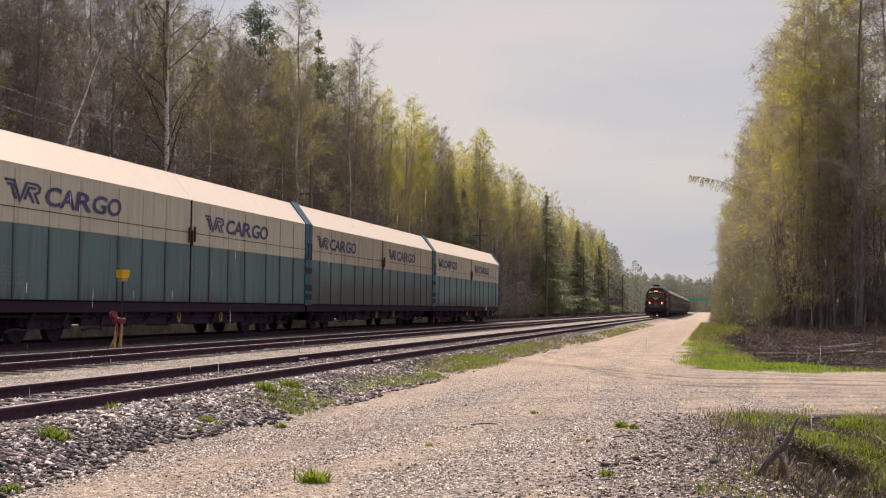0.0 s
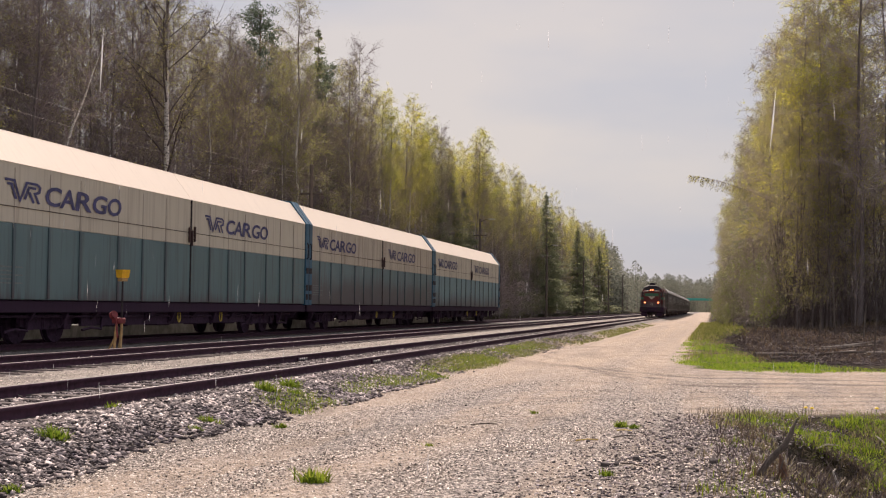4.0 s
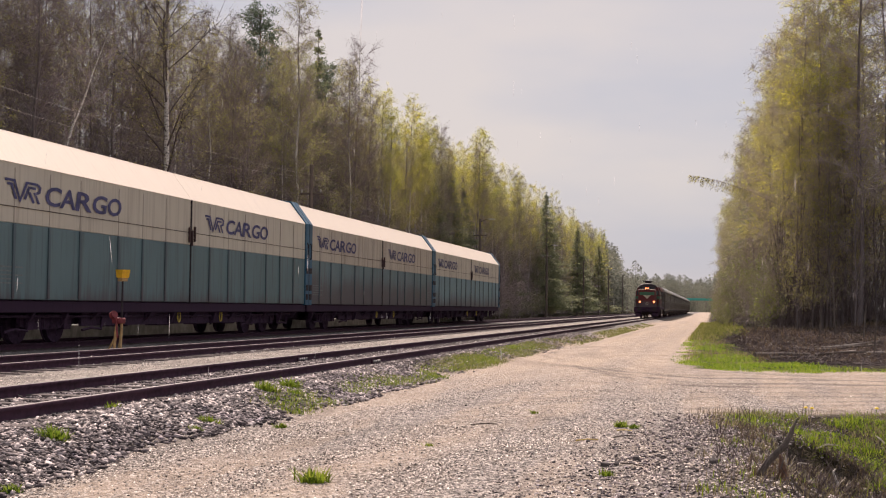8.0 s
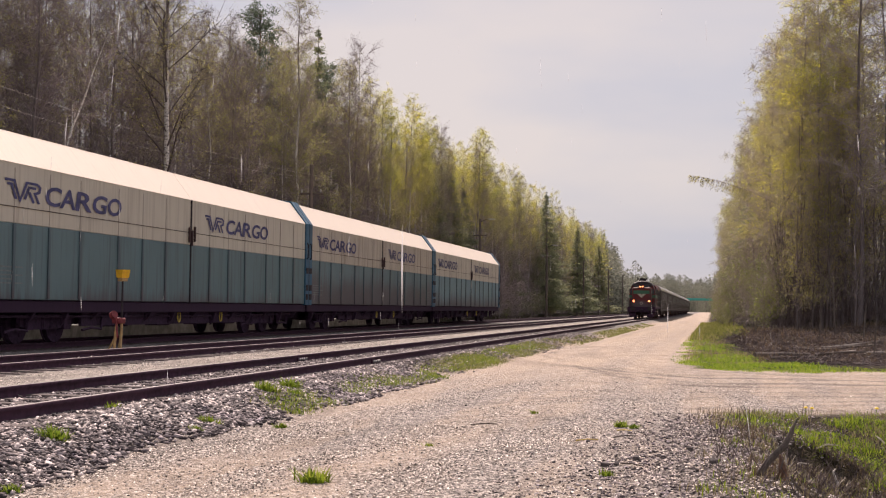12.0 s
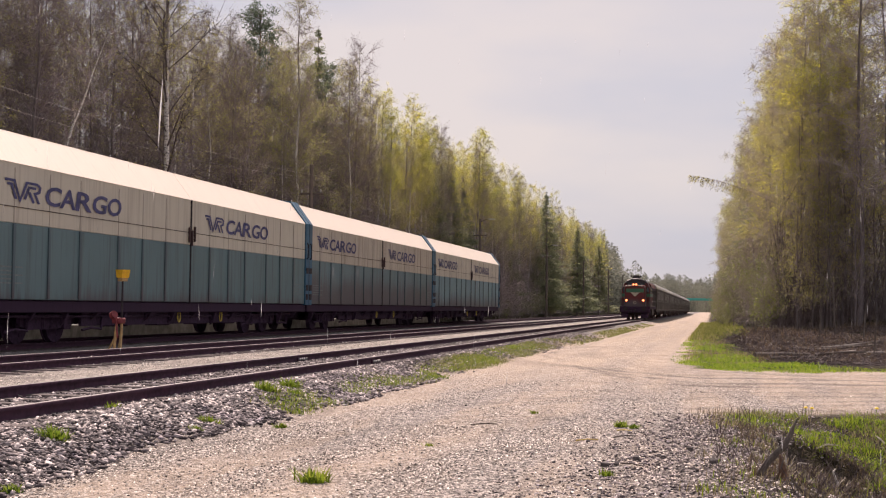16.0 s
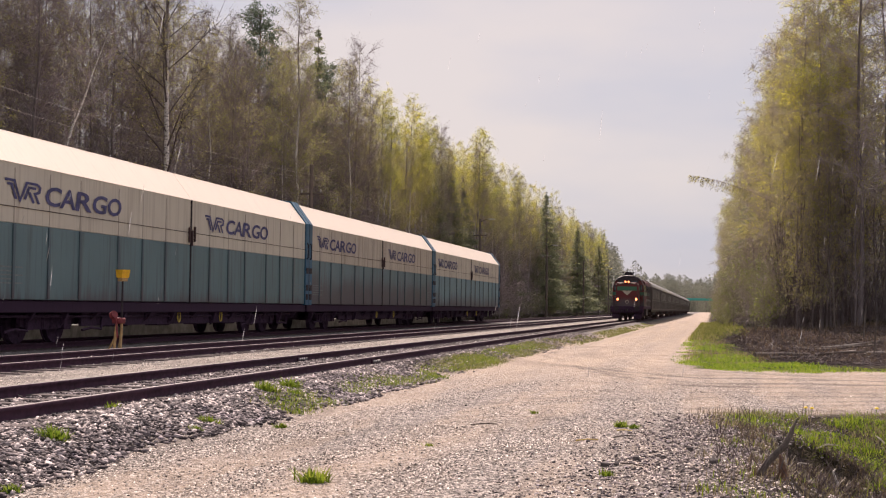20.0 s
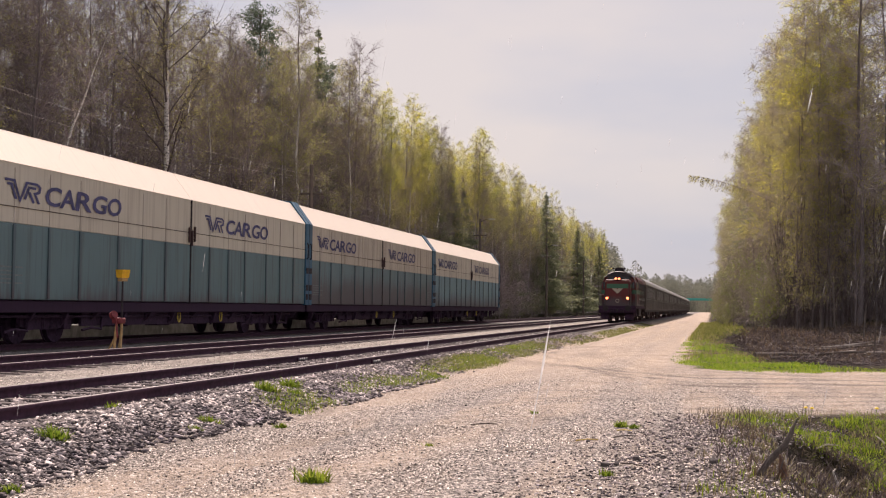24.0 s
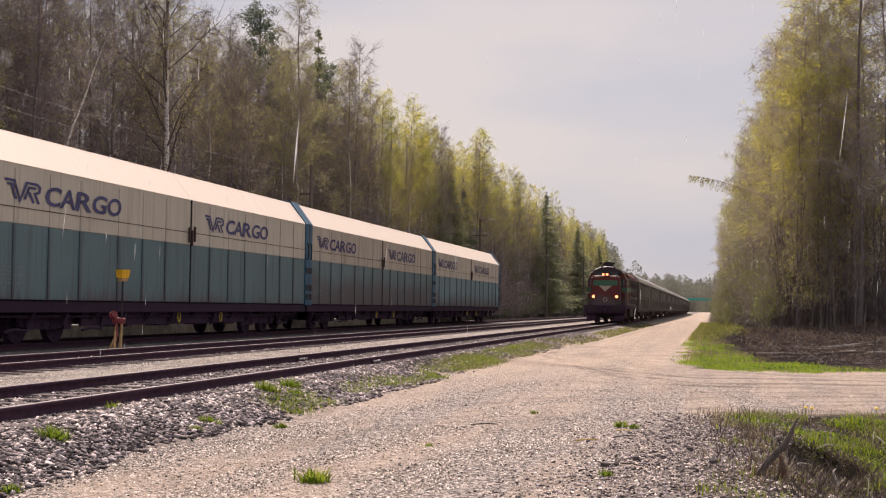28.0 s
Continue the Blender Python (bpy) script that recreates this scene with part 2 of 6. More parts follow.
def bark_dark(name, a, b):
    m = Mat(name, 0.9)
    n = m.noise(5, 5, 0.7, stretch=(3, 3, 0.5))
    m.color(m.ramp(n, (0.3, a), (0.7, b))).bump(n, 0.6, 0.03)
    return m.m


M_GROUND = ground_material()
M_BALLAST = ballast_material()
M_PEBBLE = pebble_material()
M_RAIL = plain("rusty_rail_steel", (0.052, 0.02, 0.038), 0.9, 0.0, 0.4)
M_RAILTOP = plain("worn_rail_head", (0.13, 0.105, 0.105), 0.68, 0.0, 0.35)
M_SLEEPER = plain("weathered_sleeper", (0.075, 0.058, 0.056), 0.95, 0, 0.6, 8)
M_IRON = plain("dark_iron", (0.03, 0.022, 0.026), 0.75, 0.0, 0.4)
M_RUST = plain("rusty_iron", (0.05, 0.028, 0.028), 0.85, 0.0, 0.5)
M_CREAM = painted("cream_paint", (0.56, 0.51, 0.41), 0.5, 0.34, (0.24, 0.185, 0.135))
M_TEAL = grimy_paint("teal_paint", (0.115, 0.185, 0.196), 1.35, 0.55)
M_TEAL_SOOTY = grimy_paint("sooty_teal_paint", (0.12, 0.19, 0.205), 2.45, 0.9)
M_TEAL_STREAKED = grimy_paint("streaked_teal_paint", (0.16, 0.27, 0.3), 1.9, 0.9)
M_RIB = grimy_paint("rib_teal_paint", (0.078, 0.115, 0.13), 1.7, 0.6)
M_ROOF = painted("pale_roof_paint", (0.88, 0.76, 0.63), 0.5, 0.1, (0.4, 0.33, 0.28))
M_BLUE = painted("blue_end_paint", (0.016, 0.105, 0.185), 0.5, 0.6)
M_LOGO = plain("navy_lettering", (0.06, 0.057, 0.15), 0.55, 0, 0.4, 3)
M_BIRCH = bark_birch()
M_BARK = bark_dark("grey_brown_bark", (0.085, 0.07, 0.07), (0.23, 0.19, 0.182))
M_PINEBARK = bark_dark("pine_bark", (0.07, 0.045, 0.035), (0.22, 0.12, 0.07))
M_TWIG = bark_dark("bare_twigs", (0.2, 0.16, 0.16), (0.4, 0.33, 0.32))
M_PALETWIG = bark_dark("pale_bare_twigs", (0.3, 0.25, 0.24), (0.52, 0.45, 0.42))
M_DARKTWIG = bark_dark("dark_bare_twigs", (0.14, 0.113, 0.119), (0.3, 0.245, 0.245))
M_LITTER = bark_dark("dead_twig_litter", (0.05, 0.037, 0.038), (0.16, 0.122, 0.118))
M_LIMB = bark_dark("dark_birch_limbs", (0.05, 0.04, 0.04), (0.14, 0.11, 0.105))
M_LEAF = leafy("fresh_birch_leaves", ((0.0, (0.33, 0.35, 0.07)), (0.6, (0.58, 0.56, 0.1)), (1.0, (0.82, 0.73, 0.17))), 0.72)
M_LEAF2 = leafy("olive_young_leaves", ((0.0, (0.26, 0.26, 0.095)), (1.0, (0.48, 0.45, 0.17))), 0.68)
M_BUSHLEAF = leafy("bush_leaves", ((0.0, (0.13, 0.16, 0.05)), (1.0, (0.32, 0.34, 0.1))), 0.55)
# spruce needles paled in colour to stand for the haze of distance
M_NEEDLE = leafy("hazed_conifer_needles", ((0.0, (0.14, 0.165, 0.105)), (1.0, (0.33, 0.335, 0.205))), 0.55)
M_PINENEEDLE = leafy("pine_needles", ((0.0, (0.07, 0.1, 0.075)), (1.0, (0.17, 0.2, 0.14))), 0.4)
# distance haze put into the leaf colour: greyer than the near foliage
M_FARLEAF = leafy("haze_tinted_foliage", ((0.0, (0.12, 0.14, 0.125)), (1.0, (0.24, 0.25, 0.21))), 0.5)
M_GRASS = leafy("fresh_grass", ((0.0, (0.07, 0.11, 0.014)), (0.5, (0.19, 0.285, 0.02)), (0.93, (0.33, 0.42, 0.04)), (1.0, (0.4, 0.34, 0.14))), 0.45, 0.6, 0.1)
M_VERGEGRASS = leafy("bright_verge_grass", ((0.0, (0.09, 0.16, 0.018)), (0.5, (0.22, 0.34, 0.025)), (0.92, (0.33, 0.43, 0.04)), (1.0, (0.42, 0.36, 0.15))), 0.45, 0.6, 0.1)
M_WEED = leafy("bright_weed_leaves", ((0.0, (0.06, 0.1, 0.012)), (0.5, (0.18, 0.26, 0.025)), (1.0, (0.36, 0.4, 0.07))), 0.45, 0.6, 0.1)
M_DULLGRASS = leafy("dull_trackside_grass", ((0.0, (0.08, 0.1, 0.03)), (0.6, (0.19, 0.22, 0.05)), (1.0, (0.34, 0.3, 0.14))), 0.4, 0.6, 0.1)
M_DEADGRASS = leafy("dead_brown_grass", ((0.0, (0.07, 0.05, 0.035)), (1.0, (0.22, 0.16, 0.11))), 0.3)
M_DRY = leafy("dry_grass", ((0.0, (0.14, 0.11, 0.06)), (1.0, (0.34, 0.28, 0.17))), 0.3)


# ---- mesh helpers ----
def smooth01(v, lo, hi):
    t = np.clip((np.asarray(v, float) - lo) / (hi - lo), 0, 1)
    return t * t * (3 - 2 * t)


def mesh_np(name, verts, faces, mats=(), which=None, smooth=False):
    """A mesh from arrays: verts (n, 3), faces (m, 3) or (m, 4)."""
    verts, faces = np.asarray(verts, np.float32), np.asarray(faces, np.int32)
    me = bpy.data.meshes.new(name)
    k = faces.shape[1]
    me.vertices.add(len(verts))
    me.vertices.foreach_set("co", verts.ravel())
    me.loops.add(faces.size)
    me.loops.foreach_set("vertex_index", faces.ravel())
    me.polygons.add(len(faces))
    me.polygons.foreach_set("loop_start", np.arange(0, faces.size, k, dtype=np.int32))
    me.polygons.foreach_set("loop_total", np.full(len(faces), k, np.int32))
    for m in mats:
        me.materials.append(m)
    if which is not None:
        me.polygons.foreach_set("material_index", np.asarray(which, np.int32))
    if smooth:
        me.polygons.foreach_set("use_smooth", np.ones(len(faces), bool))
    me.update(calc_edges=True)
    return me


def part(name, shape, material, parent=None, label="", at=None):
    """One mesh object from a bmesh (or a ready mesh) under its thing."""
    if isinstance(shape, bmesh.types.BMesh):
        me = bpy.data.meshes.new(name)
        shape.normal_update()
        shape.to_mesh(me)
        shape.free()
    else:
        me = shape
    if material is not None and not me.materials:
        me.materials.append(material)
    ob = new(name, me)
    if parent is not None:
        ob.parent = parent
    if at is not None:
        ob.matrix_basis = at
    if label:
        ob["label"] = label
    return ob


def box(x0, x1, y0, y1, z0, z1, bevel=0.0, bm=None):
    own = bm is None
    bm = bm or bmesh.new()
    vs = [bm.verts.new((x, y, z)) for x in (x0, x1) for y in (y0, y1) for z in (z0, z1)]
    for f in ((0, 1, 3, 2), (4, 6, 7, 5), (0, 4, 5, 1), (2, 3, 7, 6), (0, 2, 6, 4), (1, 5, 7, 3)):
        bm.faces.new([vs[i] for i in f])
    if bevel and own:
        bmesh.ops.bevel(bm, geom=list(bm.edges), offset=bevel, segments=1, affect="EDGES")
    return bm


def extrude_y(profile, ys, bm=None, cap=True):
    """A closed profile of (x, z) points along y."""
    bm = bm or bmesh.new()
    rings = [[bm.verts.new((x, y, z)) for x, z in profile] for y in ys]
    n = len(profile)
    for a, b in zip(rings, rings[1:]):
        for i in range(n):
            bm.faces.new((a[i], a[(i + 1) % n], b[(i + 1) % n], b[i]))
    if cap:
        bm.faces.new(rings[0][::-1])
        bm.faces.new(rings[-1])
    bmesh.ops.recalc_face_normals(bm, faces=list(bm.faces))
    return bm


def tube(points, radii, sides=8, bm=None, cap=True):
    """A round tapered bar along points."""
    bm = bm or bmesh.new()
    rings = []
    for i, (p, r) in enumerate(zip(points, radii)):
        a, b = Vector(points[max(0, i - 1)]), Vector(points[min(len(points) - 1, i + 1)])
        q = (b - a).to_track_quat("Z", "Y")
        rings.append([bm.verts.new(Vector(p) + q @ Vector((r * math.cos(k * math.tau / sides), r * math.sin(k * math.tau / sides), 0))) for k in range(sides)])
    for a, b in zip(rings, rings[1:]):
        for k in range(sides):
            bm.faces.new((a[k], a[(k + 1) % sides], b[(k + 1) % sides], b[k]))
    if cap:
        bm.faces.new(rings[0][::-1])
        bm.faces.new(rings[-1])
    return bm


def disc_x(r, x0, x1, y=0.0, z=0.0, sides=20, bm=None):
    """A round plate or wheel with its axis along x."""
    return tube([(x0, y, z), (x1, y, z)], [r, r], sides, bm)


def disc_y(r, y0, y1, x=0.0, z=0.0, sides=16, bm=None):
    return tube([(x, y0, z), (x, y1, z)], [r, r], sides, bm)


def thing(name, label, category, group="", at=None, kind=""):
    ob = tagged(new(name), label, category, group, kind)
    if at is not None:
        ob.matrix_basis = at
    return ob


# ---- ground ----
ROAD_Z = -0.35


def lump(x, y, s, seed=0.0):
    """A cheap smooth unevenness."""
    return np.sin(x * s + 1.7 * np.sin(y * s * 0.7 + seed) + seed) * np.cos(y * s * 1.13 + 1.3 * np.sin(x * s * 0.8 - seed))


def ground_z(x, y):
    x, y = np.asarray(x, float), np.asarray(y, float)
    z = np.full(np.broadcast(x, y).shape, ROAD_Z)
    z = z + 0.015 * lump(x, y, 1.9) + 0.02 * lump(x, y, 0.6, 2.0)
    bed = 1 - smooth01(x + 0.12 * lump(x, y, 0.8, 1.0), -6.05, -4.85)
    z = z + bed * (-0.15 - z)
    z = z + smooth01(-x, 18.8, 20.6) * -0.5 + smooth01(-x, 22.0, 26.0) * 0.8
    z = z - 0.55 * smooth01(x, 0.3, 2.4) * (1 - smooth01(y, 14.2, 17.6)) * smooth01(y, 2.0, 5.0)
    # a washed-out hollow under the grass
    edge = 14.4 + 0.25 * lump(x, y * 0, 5.0, 1.0)
    z = z - 0.22 * smooth01(x, 0.5, 0.85) * (1 - smooth01(x, 1.35, 1.65)) * (1 - smooth01(y, edge - 0.12, edge + 0.12)) * smooth01(y, 10.5, 12.5)
    z = z + smooth01(x, -0.6, 2.0) * smooth01(y, 33.0, 36.0) * (-0.12 + 0.45 * smooth01(y, 44, 62) + 0.10 * lump(x, y, 1.1, 3.0))
    z = z + smooth01(x, 4, 9) * 0.5 * smooth01(y, 36, 60)
    return z


def build_ground():
    def axis(parts):
        return np.unique(np.concatenate([np.arange(a, b + 1e-6, s) for a, b, s in parts]).round(4))

    xs = axis([(-1500, -100, 200), (-100, -26, 6), (-26, -7, 0.5), (-7, 5, 0.14), (5, 16, 0.5), (16, 100, 7), (100, 1500, 200)])
    ys = axis([(-200, 0, 20), (0, 5, 1), (5, 36, 0.22), (36, 80, 0.8), (80, 400, 8), (400, 3600, 200)])
    X, Y = np.meshgrid(xs, ys)
    Z = ground_z(X, Y)
    n = len(xs)
    idx = np.arange(len(xs) * len(ys)).reshape(len(ys), n)
    faces = np.stack([idx[:-1, :-1], idx[:-1, 1:], idx[1:, 1:], idx[1:, :-1]], -1).reshape(-1, 4)
    me = mesh_np("ground", np.stack([X, Y, Z], -1).reshape(-1, 3), faces, [M_GROUND], smooth=True)
    tagged(new("ground", me), "pale gravel road, track bed and forest soil", "ground", kind="structure")


build_ground()

# ---- tracks ----
BEND_Y, BEND_R = 345.0, 900.0


def path(s, x0):
    """Place and heading on a track whose straight lies at x0; past BEND_Y it bends to the left."""
    if s <= BEND_Y:
        return x0, s, 0.0
    r = BEND_R + x0
    a = (s - BEND_Y) / r
    return x0 - r * (1 - math.cos(a)), BEND_Y + r * math.sin(a), a


TRACKS = {"near": -7.24, "middle": -11.856, "far": -16.8}
RAIL_PROFILE = [(-0.075, -0.172), (0.075, -0.172), (0.075, -0.160), (0.012, -0.140), (0.010, -0.050), (0.036, -0.038), (0.036, -0.004), (0.030, 0.0), (-0.030, 0.0), (-0.036, -0.004), (-0.036, -0.038), (-0.010, -0.050), (-0.012, -0.140), (-0.075, -0.160)]


def rail_mesh(x0, side):
    verts, faces, which = [], [], []
    ss = [-40.0] + [float(v) for v in range(0, 345, 15)] + [345.0 + 12 * i for i in range(30)]
    n = len(RAIL_PROFILE)
    for s in ss:
        px, py, a = path(s, x0)
        for u, w in RAIL_PROFILE:
            o = side + u
            verts.append((px + o * math.cos(a), py + o * math.sin(a), w))
    for i in range(len(ss) - 1):
        for k in range(n):
            a, b = i * n + k, i * n + (k + 1) % n
            faces.append((a, b, b + n, a + n))
            which.append(1 if k == 7 else 0)
    return mesh_np("rail", verts, faces, [M_RAIL, M_RAILTOP], which)


def build_track(which, x0):
    t = thing("railway_track", "rusty steel rails on weathered sleepers in ballast", "railway track", "railway tracks", kind="structure")
    for side in (-0.797, 0.797):
        part("rail", rail_mesh(x0, side), None, t)
    sl = box(-1.3, 1.3, -0.12, 0.12, -0.33, -0.122, 0.02)
    me = part("sleeper", sl, M_SLEEPER, t, at=pose(x0, 4.0, 0)).data
    for i in range(1, 130):
        part("sleeper", me, None, t, at=pose(x0 + random.uniform(-0.02, 0.02), 4.0 + 0.61 * i, random.uniform(-0.012, 0.0), 0, 0, random.uniform(-0.6, 0.6)))
    return t


def fishplate(track, x, y):
    """A bolted joint in a rail."""
    bm = box(x, x + 0.03, y - 0.28, y + 0.28, -0.13, -0.05, 0.008)
    p = part("fishplate", bm, M_RAIL, track)
    for k in (-0.2, -0.07, 0.07, 0.2):
        part("bolt", disc_x(0.022, x + 0.03, x + 0.06, y + k, -0.09, 8), M_SHINY, p, "worn shiny bolt")


M_SHINY = plain("worn_bright_steel", (0.3, 0.28, 0.28), 0.55, 0.3, 0.1)
for key, x0 in TRACKS.items():
    track = build_track(key, x0)
    if key == "near":
        fishplate(track, x0 - 0.797 + 0.012, 24.9)
        fishplate(track, x0 + 0.797 + 0.012, 24.6)


# ---- covered goods wagons ----
WAGON_X, WAGON_L = -16.8, 23.03
HALF_W, SILL, SPLIT, EAVE = 1.6, 0.9, 2.74, 4.08
M_CREAM_STAINED = painted("stained_cream_paint", (0.42, 0.365, 0.295), 0.55, 0.85, (0.13, 0.095, 0.08))
# purple cast of deep shade put into the underframe and sill colours
M_UNDER = plain("shade_purple_underframe", (0.042, 0.019, 0.042), 0.92, 0.0, 0.5)
M_SILL = painted("grimy_shade_purple_sill", (0.04, 0.021, 0.041), 0.8, 0.5, (0.03, 0.016, 0.03), 0.15)
M_GREYMARK = plain("faded_white_marking", (0.16, 0.18, 0.18), 0.6)
RIBS = (1.5, 3.08, 4.6, 6.7, 8.18, 9.7)


def wheelset(parent, y, name="wheelset", r=0.46, gauge=0.76, mat=M_RUST):
    bm = tube([(-gauge - 0.2, 0, 0), (gauge + 0.2, 0, 0)], [0.075, 0.075], 8)
    for s in (-1, 1):
        disc_x(r, s * gauge, s * (gauge + 0.12), sides=24, bm=bm)
        disc_x(r + 0.03, s * (gauge - 0.03), s * gauge, sides=24, bm=bm)
        for k in range(4):
            a = k * math.pi / 2 + 0.4
            disc_x(0.06, s * (gauge + 0.12), s * (gauge + 0.135), 0.27 * math.cos(a), 0.27 * math.sin(a), 8, bm)
    return part(name, bm, mat, parent, at=pose(0, y, r))


def bogie_frame(parent, y, wheelbase=1.8, w=1.05, mat=M_RUST):
    bm = bmesh.new()
    for s in (-1, 1):
        prof = [(-wheelbase / 2 - 0.35, 0.42), (-wheelbase / 2 - 0.35, 0.62), (-0.45, 0.70), (0.45, 0.70), (wheelbase / 2 + 0.35, 0.62), (wheelbase / 2 + 0.35, 0.42), (wheelbase / 2 + 0.18, 0.38), (0.4, 0.34), (-0.4, 0.34), (-wheelbase / 2 - 0.18, 0.38)]
        a = [bm.verts.new((s * w, y + u, z)) for u, z in prof]
        b = [bm.verts.new((s * (w + 0.10), y + u, z)) for u, z in prof]
        n = len(prof)
        for i in range(n):
            bm.faces.new((a[i], a[(i + 1) % n], b[(i + 1) % n], b[i]))
        bm.faces.new(a[::-1])
        bm.faces.new(b)
        for u in (-wheelbase / 2, wheelbase / 2):
            box(s * w - 0.02, s * w + 0.16, y + u - 0.17, y + u + 0.17, 0.33, 0.60, bm=bm)
        for u in (-0.2, 0.2):
            tube([(s * (w + 0.06), y + u, 0.36), (s * (w + 0.06), y + u, 0.66)], [0.085, 0.085], 8, bm)
    box(-w, w, y - 0.22, y + 0.22, 0.48, 0.74, bm=bm)
    bmesh.ops.recalc_face_normals(bm, faces=list(bm.faces))
    return part("bogie_frame", bm, mat, parent)


def stripe(points, wide, x):
    """A flat painted stripe of even width along (y, z) points, mitred at its bends."""
    bm = bmesh.new()
    rows = []
    points = [Vector((0.5 * p[0], p[1])) for p in points]  # upright strokes are painted twice as wide as level ones
    for i, p in enumerate(points):
        d0 = (p - points[i - 1]).normalized() if i else None
        d1 = (points[i + 1] - p).normalized() if i < len(points) - 1 else None
        d0, d1 = d0 or d1, d1 or d0
        n0, n1 = Vector((-d0.y, d0.x)), Vector((-d1.y, d1.x))
        n = (n0 + n1).normalized()
        n *= wide / 2 / max(0.45, n.dot(n0))
        rows.append([bm.verts.new((x, 2 * (p.x + k * n.x), p.y + k * n.y)) for k in (1, -1)])
    for a, b in zip(rows, rows[1:]):
        bm.faces.new((a[0], a[1], b[1], b[0]))
    return bm


def letter_mesh(character, y0, z0, wide, high):
    """One flat slanted capital on the wagon's side, in the built-in font, fitted to its size."""
    cu = bpy.data.curves.new("letter", "FONT")
    cu.body, cu.offset, cu.resolution_u = character, 0.022, 3
    ob = bpy.data.objects.new("letter", cu)
    scene.collection.objects.link(ob)
    bpy.context.view_layer.update()
    me = bpy.data.meshes.new_from_object(ob)
    bpy.data.objects.remove(ob)
    co = np.array([v.co[:2] for v in me.vertices])
    lo, hi = co.min(0), co.max(0)
    for v in me.vertices:
        p, q = (v.co.x - lo[0]) / (hi[0] - lo[0]), (v.co.y - lo[1]) / (hi[1] - lo[1])
        v.co = (HALF_W + 0.018, y0 + wide * p + 0.22 * high * q, z0 + high * q)
    bm = bmesh.new()
    bm.from_mesh(me)
    bpy.data.meshes.remove(me)
    return bm


def build_wagon(at, teal, cream, words):
    w = thing("covered_goods_wagon", words, "railway wagon", "goods wagons", at)
    L = WAGON_L
    # the inner box that carries the sliding walls
    prof = [(-1.5, SILL), (1.5, SILL), (1.5, 4.0), (0.95, 4.84), (0, 4.98), (-0.95, 4.84), (-1.5, 4.0)]
    part("body", extrude_y(prof, (0.35, L - 0.35)), M_SILL, w)
    for k in range(2):
        a, b = k * L / 2 + (0.42 if k == 0 else 0.03), (k + 1) * L / 2 - (0.03 if k == 0 else 0.42)
        for s in (1, -1):
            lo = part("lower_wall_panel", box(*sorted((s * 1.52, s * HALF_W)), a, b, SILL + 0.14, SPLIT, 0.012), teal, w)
            up = part("upper_wall_panel", box(*sorted((s * 1.52, s * HALF_W)), a, b, SPLIT + 0.004, EAVE, 0.012), cream, w)
            if s < 0:
                continue
            for r in RIBS:
                y = k * L / 2 + r
                bm = box(HALF_W, HALF_W + 0.035, y - 0.05, y + 0.05, SILL + 0.16, SPLIT, 0.01)
                part("rib", bm, M_RIB, lo)
                bm = box(HALF_W, HALF_W + 0.008, y - 0.022, y + 0.022, SPLIT + 0.02, EAVE - 0.1, 0.003)
                part("rib", bm, M_CREAM_STAINED, up)
            bm = box(HALF_W, HALF_W + 0.015, a + 0.02, b - 0.02, 3.10, 3.114)
            part("guide_rail", bm, M_RUST, up, "thin rust-stained guide rail")
            # winged mark and five hollow letter-like marks
            o = k * L / 2 + 1.05
            x = HALF_W + 0.018
            outer = ((0.0, 3.69), (0.4, 3.69), (0.66, 3.26), (0.94, 3.68), (1.4, 3.68), (1.54, 3.62), (1.5, 3.5), (1.3, 3.46), (1.5, 3.24))
            inner = ((0.1, 3.6), (0.3, 3.6), (0.48, 3.28))
            bowl = ((0.86, 3.3), (1.04, 3.58), (1.36, 3.58))
            leg = ((1.06, 3.48), (1.26, 3.24))
            for line in (outer, inner, bowl, leg):
                part("wing_stripe", stripe([(o + u, z) for u, z in line], 0.056, x), M_LOGO, up, "navy blue winged stripe")
            for character, y0, y1 in zip("CARGO", (0.0, 0.72, 1.5, 2.36, 3.18), (0.74, 1.5, 2.36, 3.14, 3.98)):
                part("letter", letter_mesh(character, o + 1.74 + y0, 3.23, y1 - y0, 0.47), M_LOGO, up, "navy blue painted letter")
            # faint data lines low on the wall
            for j in range(5):
                z = 1.75 - 0.09 * j
                y0 = (b - 1.6) if k else (a + 0.25)
                part("data_line", box(HALF_W, HALF_W + 0.006, y0, y0 + (0.9 if j % 2 else 1.25), z, z + 0.03), M_GREYMARK, lo)
        # sloping roof sheets and the flatter top
        for s in (1, -1):
            bm = bmesh.new()
            pts = [(s * (HALF_W + 0.02), EAVE), (s * 0.98, 4.90), (s * 0.96, 4.86), (s * (HALF_W - 0.02), EAVE - 0.02)]
            extrude_y(pts, (a - 0.02, b + 0.02), bm)
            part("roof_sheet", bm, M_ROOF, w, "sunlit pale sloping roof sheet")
        bm = extrude_y([(-0.99, 4.895), (0.99, 4.895), (0.5, 5.02), (0, 5.06), (-0.5, 5.02)], (a - 0.02, b + 0.02))
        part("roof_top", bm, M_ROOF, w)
    # centre post and latch where the walls meet
    y = L / 2
    part("centre_post", box(HALF_W - 0.05, HALF_W + 0.03, y - 0.028, y + 0.028, SILL + 0.1, EAVE, 0.008), M_IRON, w)
    for d, low in ((-0.2, 2.8), (0.0, 2.72), (0.2, 2.84)):
        part("latch_bar", box(HALF_W + 0.02, HALF_W + 0.08, y + d - 0.035, y + d + 0.035, low, low + 0.46, 0.015), M_RUST, w)
